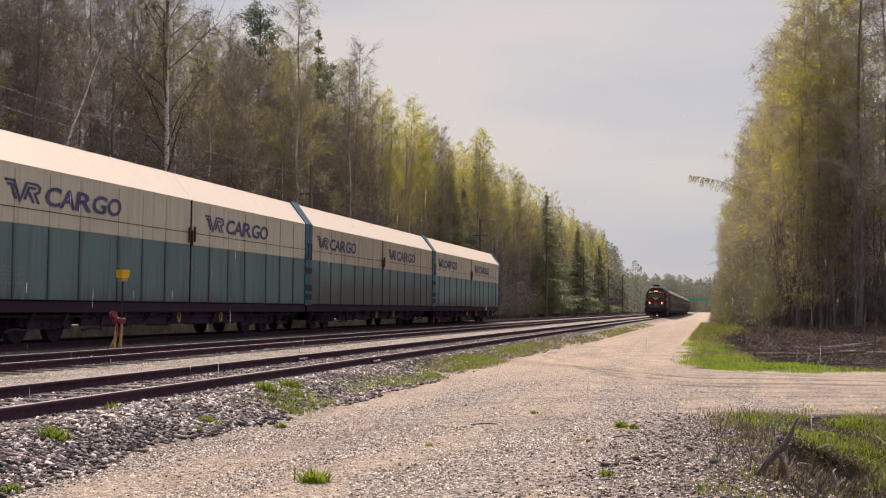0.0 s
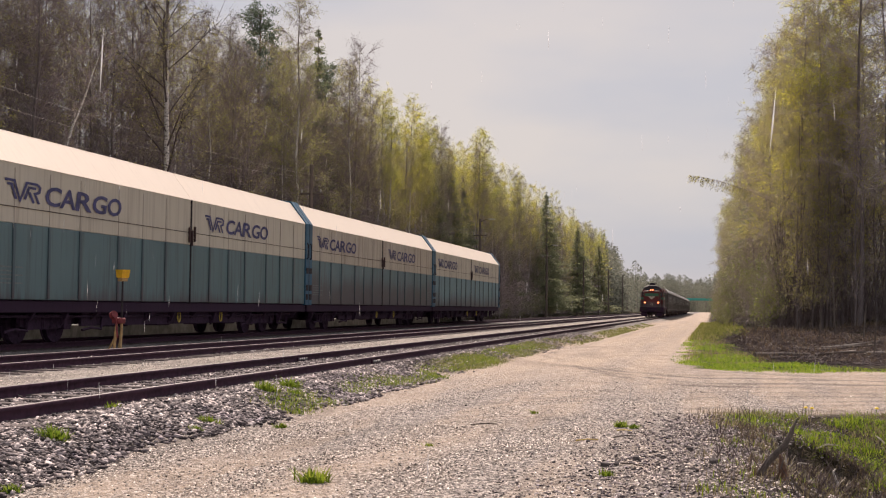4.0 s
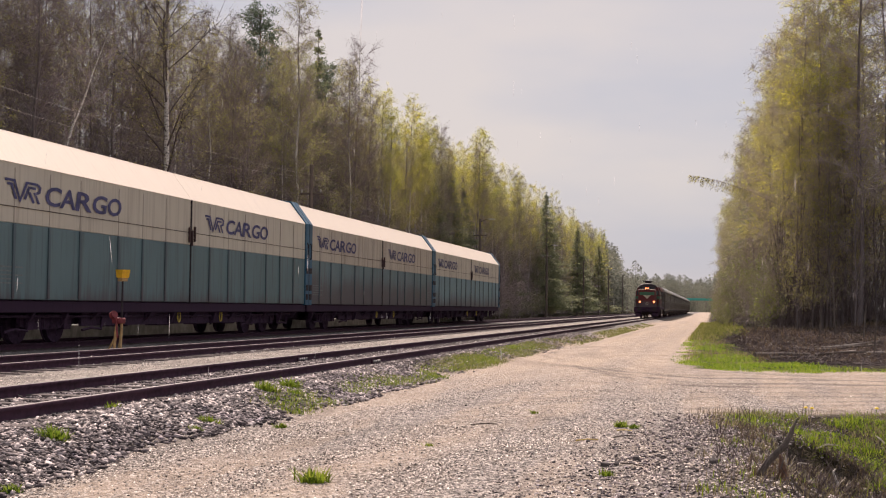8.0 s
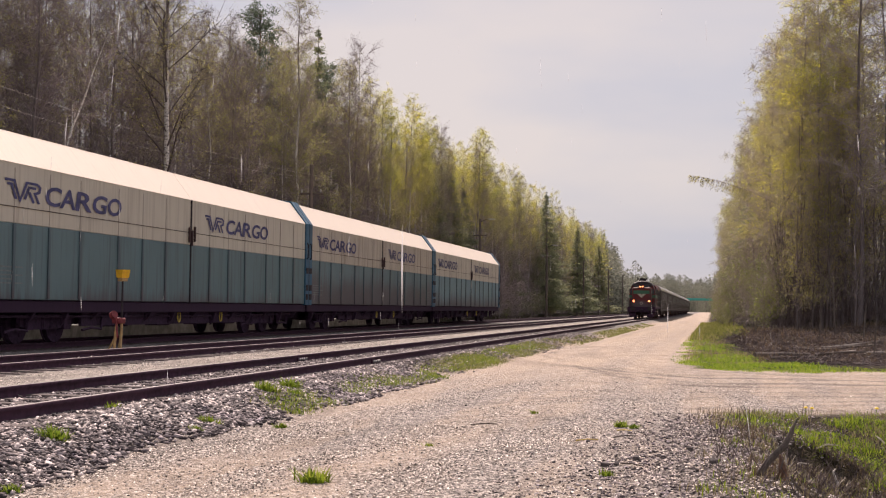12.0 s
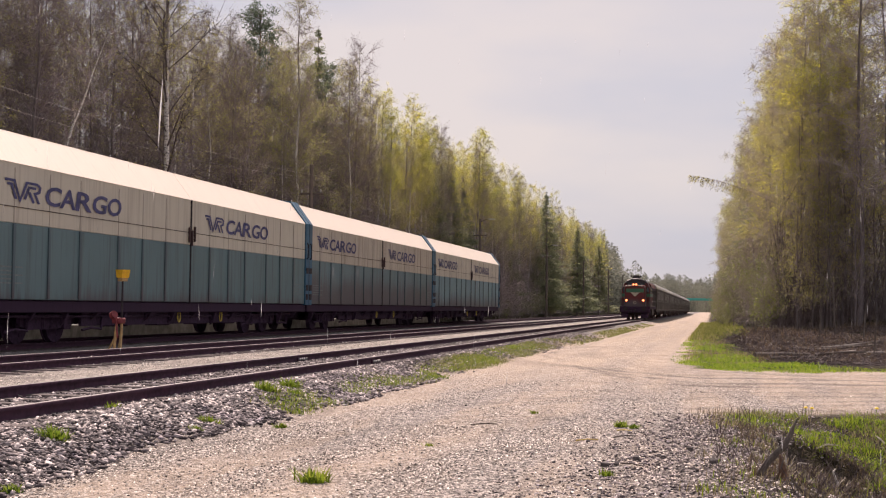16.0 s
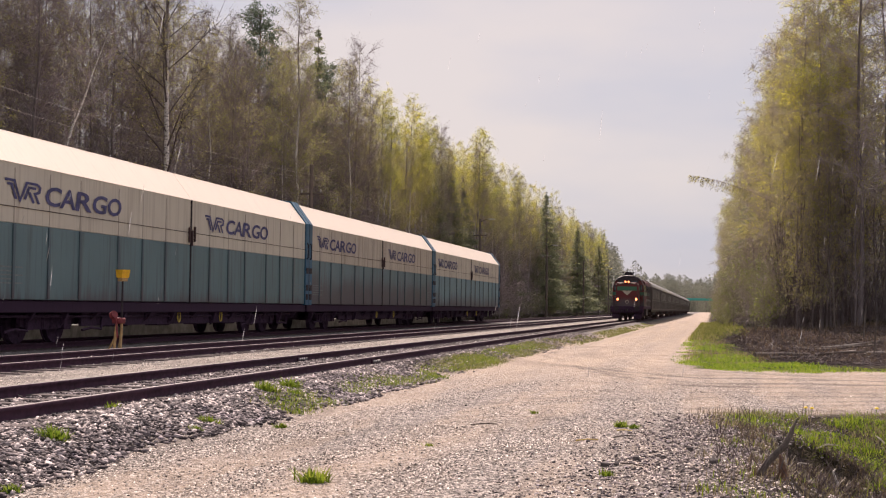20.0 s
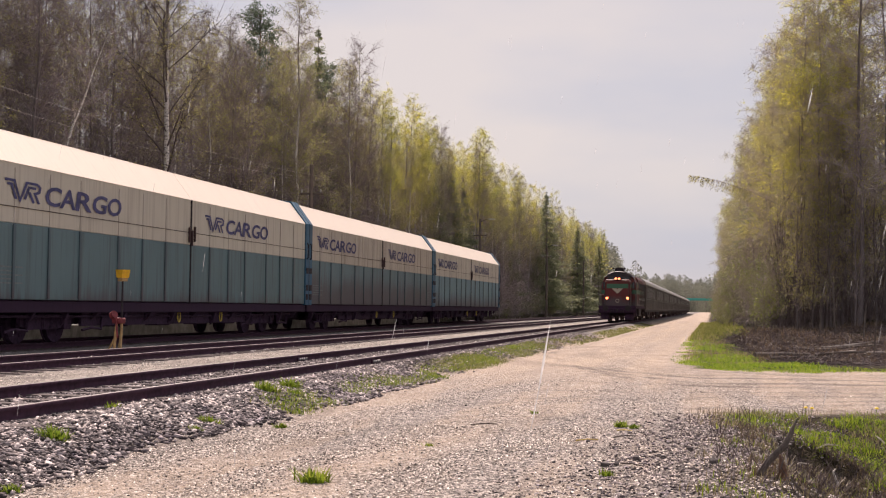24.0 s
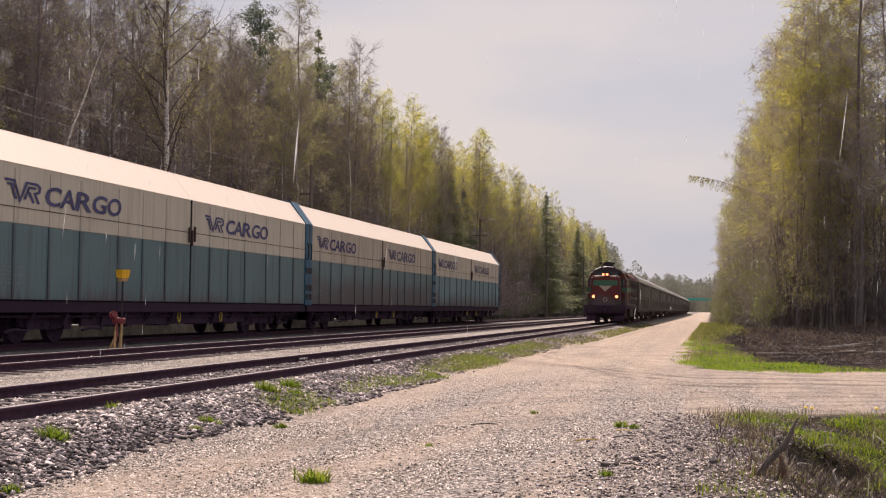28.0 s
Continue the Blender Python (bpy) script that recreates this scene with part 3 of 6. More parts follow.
    # blue end frames
    for y0, y1 in ((0.015, 0.40), (L - 0.40, L - 0.015)):
        bm = extrude_y([(1.64, 1.0), (1.64, EAVE + 0.02), (1.0, 4.96), (0, 5.08), (-1.0, 4.96), (-1.64, EAVE + 0.02), (-1.64, 1.0)], (y0, y1))
        e = part("end_frame", bm, M_BLUE, w, "bright blue end frame")
        for z in (2.2, 1.55, 1.2):
            part("step_recess", box(1.63, 1.66, y0 + 0.06, y1 - 0.06, z, z + 0.22, 0.01), M_IRON, e)
        part("grab_iron", tube([(1.67, y0 + 0.04, 2.75), (1.72, y0 + 0.04, 2.8), (1.72, y0 + 0.04, 3.3), (1.67, y0 + 0.04, 3.35)], [0.025] * 4, 6), M_IRON, e)
    # underframe
    part("sill_beam", box(-1.55, 1.55, 0.12, L - 0.12, SILL - 0.16, SILL + 0.12, 0.02), M_SILL, w)
    part("centre_sill", box(-0.3, 0.3, 0.1, L - 0.1, 0.42, SILL - 0.18), M_UNDER, w)
    bm = extrude_y([(1.2, SILL - 0.16), (1.28, SILL - 0.16), (1.28, 0.4), (1.2, 0.4)], (5.4, L - 5.4))
    part("truss_beam", bm, M_UNDER, w)
    for y in (7.4, 10.2, 13.0, 15.5):
        part("equipment_box", box(0.75, 1.2, y, y + 0.9, 0.36, SILL - 0.18, 0.04), M_UNDER, w)
    part("brake_pipe", tube([(1.34, 1.2, 0.66), (1.34, L / 2, 0.62), (1.34, L - 1.2, 0.66)], [0.03] * 3, 6), M_UNDER, w)
    for j in range(14):
        y = 1.1 + j * (L - 2.2) / 13
        low = (0.34, 0.5, 0.42, 0.55)[j % 4]
        part("sill_bracket", extrude_y([(1.3, SILL - 0.16), (1.5, SILL - 0.16), (1.42, low + 0.1), (1.3, low)], (y - 0.05, y + 0.05)), M_UNDER, w)
    for y in (2.2, 5.9, L - 5.9, L - 2.2):
        part("brake_rigging", tube([(1.3, y - 0.5, 0.3), (1.36, y - 0.1, 0.36), (1.36, y + 0.4, 0.32), (1.32, y + 0.55, 0.62)], [0.035] * 4, 6), M_UNDER, w)
    part("air_tank", tube([(0.3, 8.8, 0.55), (0.3, 10.0, 0.55)], [0.2, 0.2], 12), M_UNDER, w)
    ring = plain("faded_yellow_paint", (0.45, 0.33, 0.06), 0.6)
    for y in (L / 2 - 0.4, L - 8.6):
        bm = bmesh.new()
        n = 12
        pts = [(1.45, y + 0.10 * math.cos(i * math.tau / n), 0.62 + 0.17 * math.sin(i * math.tau / n)) for i in range(n + 1)]
        part("brake_handle", tube(pts, [0.022] * (n + 1), 6, bm, cap=False), ring, w, "faded yellow brake handle")
    for y in (3.9, L - 3.9):
        bogie_frame(w, y, mat=M_UNDER)
        for d in (-0.9, 0.9):
            wheelset(w, y + d, mat=M_UNDER)
    for y, s in ((0.0, -1), (L, 1)):
        for x in (-0.87, 0.87):
            bm = disc_y(0.11, *sorted((y - s * 0.02, y + s * 0.02 - s * 0.2)), x=x, z=1.04)
            part("buffer", bm, M_IRON, w)
    return w


M_CREAM_GRIMY = painted("grimy_cream_paint", (0.5, 0.44, 0.35), 0.55, 0.55, (0.17, 0.125, 0.1))
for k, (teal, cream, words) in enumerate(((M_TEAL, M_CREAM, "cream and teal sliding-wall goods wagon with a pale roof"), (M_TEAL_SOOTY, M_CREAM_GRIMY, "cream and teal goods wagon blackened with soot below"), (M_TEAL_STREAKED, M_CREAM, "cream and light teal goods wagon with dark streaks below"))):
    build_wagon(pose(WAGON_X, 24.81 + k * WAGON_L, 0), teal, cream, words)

# ---- the passenger train ----
M_MAROON = grimy_paint("maroon_red_paint", (0.11, 0.013, 0.014), 2.0, 0.6)
M_LOCOGREEN = painted("locomotive_green_paint", (0.035, 0.13, 0.075), 0.35, 0.2, (0.04, 0.04, 0.03))
M_CHEVRON = painted("off_white_stripe", (0.42, 0.38, 0.30), 0.45, 0.2)
M_LOCOROOF = painted("dark_roof_paint", (0.035, 0.028, 0.034), 0.6, 0.4)
M_COACH = painted("dark_grey_green_coach_paint", (0.075, 0.066, 0.06), 0.6, 0.4)
M_COACHFRAME = painted("dark_window_frame_paint", (0.11, 0.11, 0.1), 0.45, 0.3)
M_COACHROOF = painted("grey_coach_roof", (0.33, 0.31, 0.29), 0.32, 0.25)
M_GLASS = glassy("dark_window_glass")
M_DUSTYGLASS = plain("dusty_coach_window_glass", (0.07, 0.062, 0.062), 0.35, 0, 0.2)
M_LAMP = glow("warm_headlight_glass", (1.0, 0.24, 0.09), 2.6)
M_RAILTUBE = plain("grimy_grey_tube", (0.1, 0.095, 0.095), 0.6, 0.2)
M_SILVER = plain("pale_worn_metal", (0.5, 0.5, 0.5), 0.35, 0.7)

COUPLE_Y0, SPEED = 173.8, 2.97


def loft(sections, bm=None, cap=True):
    """Closed sections of (x, z) at each y, all with the same count."""
    bm = bm or bmesh.new()
    rings = [[bm.verts.new((x, y, z)) for x, z in sec] for y, sec in sections]
    n = len(rings[0])
    for a, b in zip(rings, rings[1:]):
        for i in range(n):
            bm.faces.new((a[i], a[(i + 1) % n], b[(i + 1) % n], b[i]))
    if cap:
        bm.faces.new(rings[0][::-1])
        bm.faces.new(rings[-1])
    bmesh.ops.recalc_face_normals(bm, faces=list(bm.faces))
    return bm


def rounded(half, z0, z1, r, top=0.0):
    """A cross-section with rounded upper corners; top: how much the middle rises."""
    pts = [(-half, z0), (half, z0)]
    for k in range(4):
        a = k / 3 * math.pi / 2
        pts.append((half - r + r * math.cos(a), z1 - r + r * math.sin(a)))
    pts.append((0.0, z1 + top))
    for k in range(4):
        a = (1 + k / 3) * math.pi / 2
        pts.append((-half + r + r * math.cos(a), z1 - r + r * math.sin(a)))
    return pts


def build_locomotive():
    L, D = 14.0, 1.46
    t = thing("diesel_locomotive", "maroon red and green diesel hood locomotive with lit headlights", "locomotive")
    part("deck", box(-D, D, -0.05, L - 0.1, 1.02, 1.24, 0.03), M_UNDER, t, "dark running deck")
    # short hood at the front
    bm = loft([(0.0, rounded(0.88, 1.24, 3.16, 0.16)), (0.10, rounded(0.98, 1.24, 3.27, 0.2)), (0.3, rounded(1.0, 1.24, 3.30, 0.22)), (1.7, rounded(1.0, 1.24, 3.30, 0.22))])
    hood = part("front_hood", bm, M_MAROON, t)
    part("front_band", box(-0.84, 0.84, -0.016, 0.05, 2.60, 2.95, 0.005), M_LOCOGREEN, hood, "green band across the front")
    for s in (-1, 1):
        bm = bmesh.new()
        bm.faces.new([bm.verts.new((x, -0.006, z)) for x, z in ((0.0, 2.18), (s * 0.44, 2.59), (s * 0.06, 2.59), (0.0, 2.5))])
        bmesh.ops.recalc_face_normals(bm, faces=list(bm.faces))
        part("arrow_stripe", bm, M_CHEVRON, hood, "off-white arrow stripe")
        part("side_band", box(*sorted((s * 1.0, s * 1.012)), 0.35, 1.68, 2.60, 2.95), M_LOCOGREEN, hood)
        bm = tube([(s * 0.3, 0.0, 3.27), (s * 0.62, 0.02, 3.2), (s * 0.98, 0.1, 3.12)], [0.035, 0.035, 0.03], 6)
        part("brow_strip", bm, M_CHEVRON, hood, "pale strip sloping along the hood's upper edge")
        h = part("headlight", disc_y(0.15, -0.12, 0.12, s * 0.80, 1.83), M_IRON, t, "round headlight, lit warm orange")
        part("lens", disc_y(0.105, -0.135, -0.11, s * 0.80, 1.83), M_LAMP, h, "glowing lens")
        h = part("upper_headlight", disc_y(0.12, -0.06, 0.3, s * 0.13, 3.36), M_IRON, t, "small upper headlight, lit")
        part("lens", disc_y(0.085, -0.075, -0.055, s * 0.13, 3.36), M_LAMP, h, "glowing lens")
    part("round_emblem", tube([(0, -0.02, 1.62), (0, 0.02, 1.62)], [0.15, 0.15], 16), M_CHEVRON, hood)
    part("emblem_face", tube([(0, -0.03, 1.62), (0, -0.015, 1.62)], [0.11, 0.11], 16), M_MAROON, hood)
    # cab across the full width
    def cab_section(grow, low):
        pts = [(1.38, 1.24), (1.38, 2.55), (1.29, 3.1), (1.12, 3.5), (0.86, 3.76), (0.46, 3.92), (0.0, 3.97)]
        pts = [(x + grow, z + (grow if z > 3.6 else 0.0)) for x, z in pts if z >= low]
        return pts[:-1] + [(0.0, pts[-1][1])] + [(-x, z) for x, z in pts[-2::-1]]

    cab = part("cab", loft([(1.7, cab_section(0.0, 1.24)), (4.5, cab_section(0.0, 1.24))]), M_MAROON, t)
    part("cab_roof", loft([(1.5, cab_section(-0.03, 3.4)), (1.62, cab_section(0.03, 3.4)), (4.6, cab_section(0.03, 3.4)), (4.72, cab_section(-0.03, 3.4))]), M_LOCOROOF, t, "dark rounded cab roof with an overhang")
    for s in (-1, 1):
        w = part("windscreen", box(*sorted((s * 0.08, s * 0.86)), 1.655, 1.72, 3.34, 3.64, 0.01), M_IRON, cab, "windscreen in a dark frame")
        part("pane", box(*sorted((s * 0.12, s * 0.82)), 1.645, 1.70, 3.37, 3.61), M_GLASS, w)
        w = part("corner_window", box(*sorted((s * 1.04, s * 1.25)), 1.675, 1.72, 2.6, 3.12, 0.01), M_IRON, cab)
        part("pane", box(*sorted((s * 1.07, s * 1.22)), 1.665, 1.70, 2.64, 3.08), M_GLASS, w)
        part("cab_front_band", box(*sorted((s * 1.02, s * 1.37)), 1.685, 1.71, 2.2, 2.5), M_LOCOGREEN, cab)
        for y in (1.95, 3.3):
            w = part("side_window", box(*sorted((s * 1.3, s * 1.39)), y, y + 1.0, 2.62, 3.12, 0.01), M_RAILTUBE, cab)
            part("pane", box(*sorted((s * 1.31, s * 1.396)), y + 0.05, y + 0.95, 2.67, 3.07), M_GLASS, w)
        part("side_band", box(*sorted((s * 1.38, s * 1.392)), 1.72, 4.48, 2.2, 2.5), M_LOCOGREEN, cab, "green band along the cab side")
        # railings along the running deck
        for y0, y1 in ((0.1, 1.55),):
            n = max(2, int((y1 - y0) / 1.1))
            r = part("railing", tube([(s * 1.40, y0, 2.15), (s * 1.40, y1, 2.15)], [0.02, 0.02], 6), M_RAILTUBE, t, "grimy grey tube railing")
            for k in range(n + 1):
                y = y0 + (y1 - y0) * k / n
                part("railing_post", tube([(s * 1.40, y, 1.24), (s * 1.40, y, 2.15)], [0.018, 0.018], 6), M_RAILTUBE, r)
        part("front_rail", tube([(s * 0.98, -0.02, 1.24), (s * 1.0, -0.02, 2.1), (s * 1.40, -0.02, 2.1), (s * 1.40, -0.02, 1.24)], [0.02] * 4, 6), M_RAILTUBE, t)
        for z in (0.45, 0.75):
            part("front_step", box(*sorted((s * 1.0, s * 1.42)), 0.0, 0.4, z, z + 0.05, 0.01), M_UNDER, t)
        part("step_side", box(*sorted((s * 1.42, s * 1.46)), 0.0, 0.42, 0.4, 1.02, 0.01), M_UNDER, t)
        b = part("buffer", disc_y(0.09, -0.62, 0.1, s * 0.87, 1.04), M_IRON, t)
        part("buffer_head", disc_y(0.23, -0.66, -0.61, s * 0.87, 1.04), M_IRON, b)
        part("side_tank", box(*sorted((s * 0.9, s * 1.4)), 5.2, 8.8, 0.4, 1.02, 0.05), M_IRON, t)
    # engine body of full width behind the cab
    engine = part("engine_body", loft([(4.5, rounded(1.38, 1.24, 3.66, 0.5, 0.08)), (L - 0.5, rounded(1.38, 1.24, 3.66, 0.5, 0.08)), (L - 0.3, rounded(1.3, 1.24, 3.56, 0.45, 0.06))]), M_MAROON, t)
    for s in (-1, 1):
        part("side_band", box(*sorted((s * 1.38, s * 1.392)), 4.55, L - 0.55, 2.2, 2.5), M_LOCOGREEN, engine)
        for k in range(7):
            y = 4.75 + 1.26 * k
            g = part("engine_door", box(*sorted((s * 1.37, s * 1.41)), y, y + 1.0, 1.4, 2.15, 0.01), M_MAROON, engine)
            part("door_handle", box(*sorted((s * 1.41, s * 1.44)), y + 0.85, y + 0.9, 1.7, 1.9), M_SILVER, g)
            part("handrail", tube([(s * 1.45, y + 1.1, 1.3), (s * 1.45, y + 1.1, 2.9)], [0.022, 0.022], 6), M_RAILTUBE, engine, "grimy grey upright handrail")
            g = part("side_grille", box(*sorted((s * 1.37, s * 1.405)), y, y + 1.0, 2.58, 3.1, 0.01), M_IRON, engine)
            for j in range(5):
                part("slat", box(*sorted((s * 1.4, s * 1.425)), y + 0.04, y + 0.96, 2.63 + 0.09 * j, 2.66 + 0.09 * j), M_LOCOROOF, g)
    part("buffer_beam", box(-1.42, 1.42, -0.12, 0.35, 0.66, 1.02, 0.04), M_UNDER, t)
    part("coupling_hook", box(-0.07, 0.07, -0.5, -0.1, 0.8, 1.0, 0.02), M_IRON, t)
    part("coupling_chain", tube([(0.0, -0.42, 0.82), (0.05, -0.46, 0.55), (0.0, -0.3, 0.42), (-0.04, -0.16, 0.6)], [0.035] * 4, 6), M_IRON, t)
    for s in (-1, 1):
        for x in (0.3, 0.48):
            part("brake_hose", tube([(s * x, -0.12, 0.88), (s * x, -0.3, 0.72), (s * x, -0.28, 0.45), (s * (x - 0.06), -0.2, 0.36)], [0.025] * 4, 6), M_IRON, t)
        bm = loft([(-0.12, [(s * 0.6, 0.16), (s * 1.15, 0.16), (s * 1.15, 0.4), (s * 0.6, 0.4)]), (0.1, [(s * 0.66, 0.22), (s * 1.3, 0.22), (s * 1.3, 0.66), (s * 0.66, 0.66)])])
        part("rail_guard", bm, M_UNDER, t, "dark rail guard plate")
    part("roof_box", loft([(2.0, rounded(0.35, 3.96, 4.3, 0.2)), (3.4, rounded(0.35, 3.96, 4.3, 0.2))]), M_IRON, t, "dark roof box")
    for s in (-1, 1):
        part("horn", tube([(s * 0.45, 1.6, 4.2), (s * 0.45, 2.1, 4.24)], [0.09, 0.03], 8), M_IRON, t)
    for y in (10.2, 11.8):
        part("roof_fan", tube([(0, y, 3.7), (0, y, 3.84)], [0.6, 0.55], 16), M_LOCOROOF, t)
    part("exhaust_stack", box(-0.3, 0.3, 6.6, 7.4, 3.66, 3.95, 0.05), M_IRON, t)
    wheels = []
    for y in (3.1, L - 3.1):
        bogie_frame(t, y, 2.2, 1.06)
        for d in (-1.1, 1.1):
            wheels.append(wheelset(t, y + d, r=0.5))
    return t, wheels, L


def build_coach():
    L, H = 21.4, 1.5
    t = thing("passenger_coach", "dark grey-green passenger coach with a pale grey roof", "railway coach", "passenger coaches")
    side = [(-H, 0.95), (H, 0.95), (H, 3.2), (-H, 3.2)]
    body = part("body", loft([(0.35, side), (L - 0.35, side)]), M_COACH, t)
    roof = [(-H - 0.04, 3.18), (H + 0.04, 3.18), (H - 0.1, 3.5), (1.0, 3.8), (0.4, 3.94), (-0.4, 3.94), (-1.0, 3.8), (-H + 0.1, 3.5)]
    r = part("roof", loft([(0.25, roof), (L - 0.25, roof)]), M_COACHROOF, t, "pale grey curved roof")
    for y in (3.0, 7.0, 11.0, 15.0, 18.5):
        part("roof_vent", tube([(0.0, y, 3.9), (0.0, y, 4.08)], [0.16, 0.2], 10), M_COACHROOF, r)
    for s in (-1, 1):
        for k in range(9):
            y = 2.5 + 1.85 * k
            w = part("window", box(*sorted((s * (H - 0.02), s * (H + 0.02))), y, y + 1.15, 2.0, 2.95, 0.02), M_COACHFRAME, body, "window in a grey metal frame")
            part("pane", box(*sorted((s * (H - 0.01), s * (H + 0.025))), y + 0.06, y + 1.09, 2.06, 2.89), M_DUSTYGLASS, w)
            part("side_post", box(*sorted((s * H, s * (H + 0.03))), y - 0.37, y - 0.33, 1.0, 3.15), M_COACH, body)
        for y in (0.8, L - 1.6):
            part("door", box(*sorted((s * (H - 0.05), s * (H + 0.015))), y, y + 0.8, 1.05, 3.0, 0.01), M_COACH, body)
        part("waist_strip", box(*sorted((s * H, s * (H + 0.02))), 0.4, L - 0.4, 1.86, 1.92), M_COACHFRAME, body)
        part("sole_bar", box(*sorted((s * 1.3, s * 1.42)), 0.3, L - 0.3, 0.75, 0.96, 0.01), M_IRON, t)
    part("gangway", box(-0.55, 0.55, 0.0, 0.4, 1.0, 3.2, 0.03), M_IRON, t)
    part("gangway", box(-0.55, 0.55, L - 0.4, L, 1.0, 3.2, 0.03), M_IRON, t)
    for y in (8.0, 11.5):
        part("battery_box", box(0.5, 1.25, y, y + 1.6, 0.4, 0.76, 0.03), M_IRON, t)
    wheels = []
    for y in (3.4, L - 3.4):
        bogie_frame(t, y, 2.5, 1.06)
        for d in (-1.25, 1.25):
            wheels.append(wheelset(t, y + d))
    return t, wheels, L


TRAIN = []  # (vehicle, wheels, wheel radius, distance of its front behind the train's front, length)
loco, loco_wheels, loco_len = build_locomotive()
TRAIN.append((loco, loco_wheels, 0.5, 0.0, loco_len))
coach, coach_wheels, coach_len = build_coach()
COACHES = 12
for i in range(COACHES):
    c = coach if i == 0 else copy_thing(coach, pose(0, 0, 0))
    ws = [o for o in c.children if o.name.startswith("wheelset")]
    TRAIN.append((c, ws if i < 4 else [], 0.46, loco_len + 0.3 + i * (coach_len + 0.3), coach_len))


# ---- trees ----
class Shape:
    """Collects vertices and faces (triangles or quads as quads)."""

    def __init__(self):
        self.v, self.f, self.n = [], [], 0

    def add(self, verts, faces):
        self.v.append(np.asarray(verts, np.float32))
        self.f.append(np.asarray(faces, np.int32) + self.n)
        self.n += len(self.v[-1])

    def mesh(self, name, mat):
        return mesh_np(name, np.concatenate(self.v), np.concatenate(self.f), [mat])


def unit(v):
    return v / np.maximum(np.linalg.norm(v, axis=-1, keepdims=True), 1e-9)


def add_tube(shape, pts, radii, sides):
    pts = np.asarray(pts, float)
    d = unit(np.gradient(pts, axis=0))
    ref = np.where(np.abs(d[:, 2:3]) > 0.9, np.array([[1.0, 0, 0]]), np.array([[0, 0, 1.0]]))
    u = unit(np.cross(d, ref))
    w = np.cross(d, u)
    ang = np.arange(sides) * math.tau / sides
    ring = pts[:, None] + np.asarray(radii)[:, None, None] * (np.cos(ang)[None, :, None] * u[:, None] + np.sin(ang)[None, :, None] * w[:, None])
    idx = np.arange(len(pts) * sides).reshape(len(pts), sides)
    nx = np.roll(idx, -1, axis=1)
    shape.add(ring.reshape(-1, 3), np.stack([idx[:-1], nx[:-1], nx[1:], idx[1:]], -1).reshape(-1, 4))


def add_ribbons(shape, a, b, wide, rng):
    """Thin twigs: one narrow blade each."""
    side = unit(np.cross(b - a, rng.normal(size=a.shape)))
    w = np.asarray(wide).reshape(-1, 1)
    n = len(a)
    v = np.stack([a - side * w, a + side * w, b + side * w * 0.4, b - side * w * 0.4], 1).reshape(-1, 3)
    shape.add(v, np.arange(4 * n).reshape(n, 4))


def add_leaves(shape, at, size, rng, flat=1.0, longer=1.3):
    n = len(at)
    u = unit(rng.normal(size=(n, 3)) * np.array([1, 1, flat]))
    w = unit(np.cross(u, rng.normal(size=(n, 3))))
    s = (size * rng.uniform(0.6, 1.25, n)).reshape(-1, 1)
    v = np.stack([at - u * s * longer - w * s * 0.5, at - u * s * longer + w * s * 0.5, at + u * s * longer], 1).reshape(-1, 3)
    shape.add(v, np.arange(3 * n).reshape(n, 3))


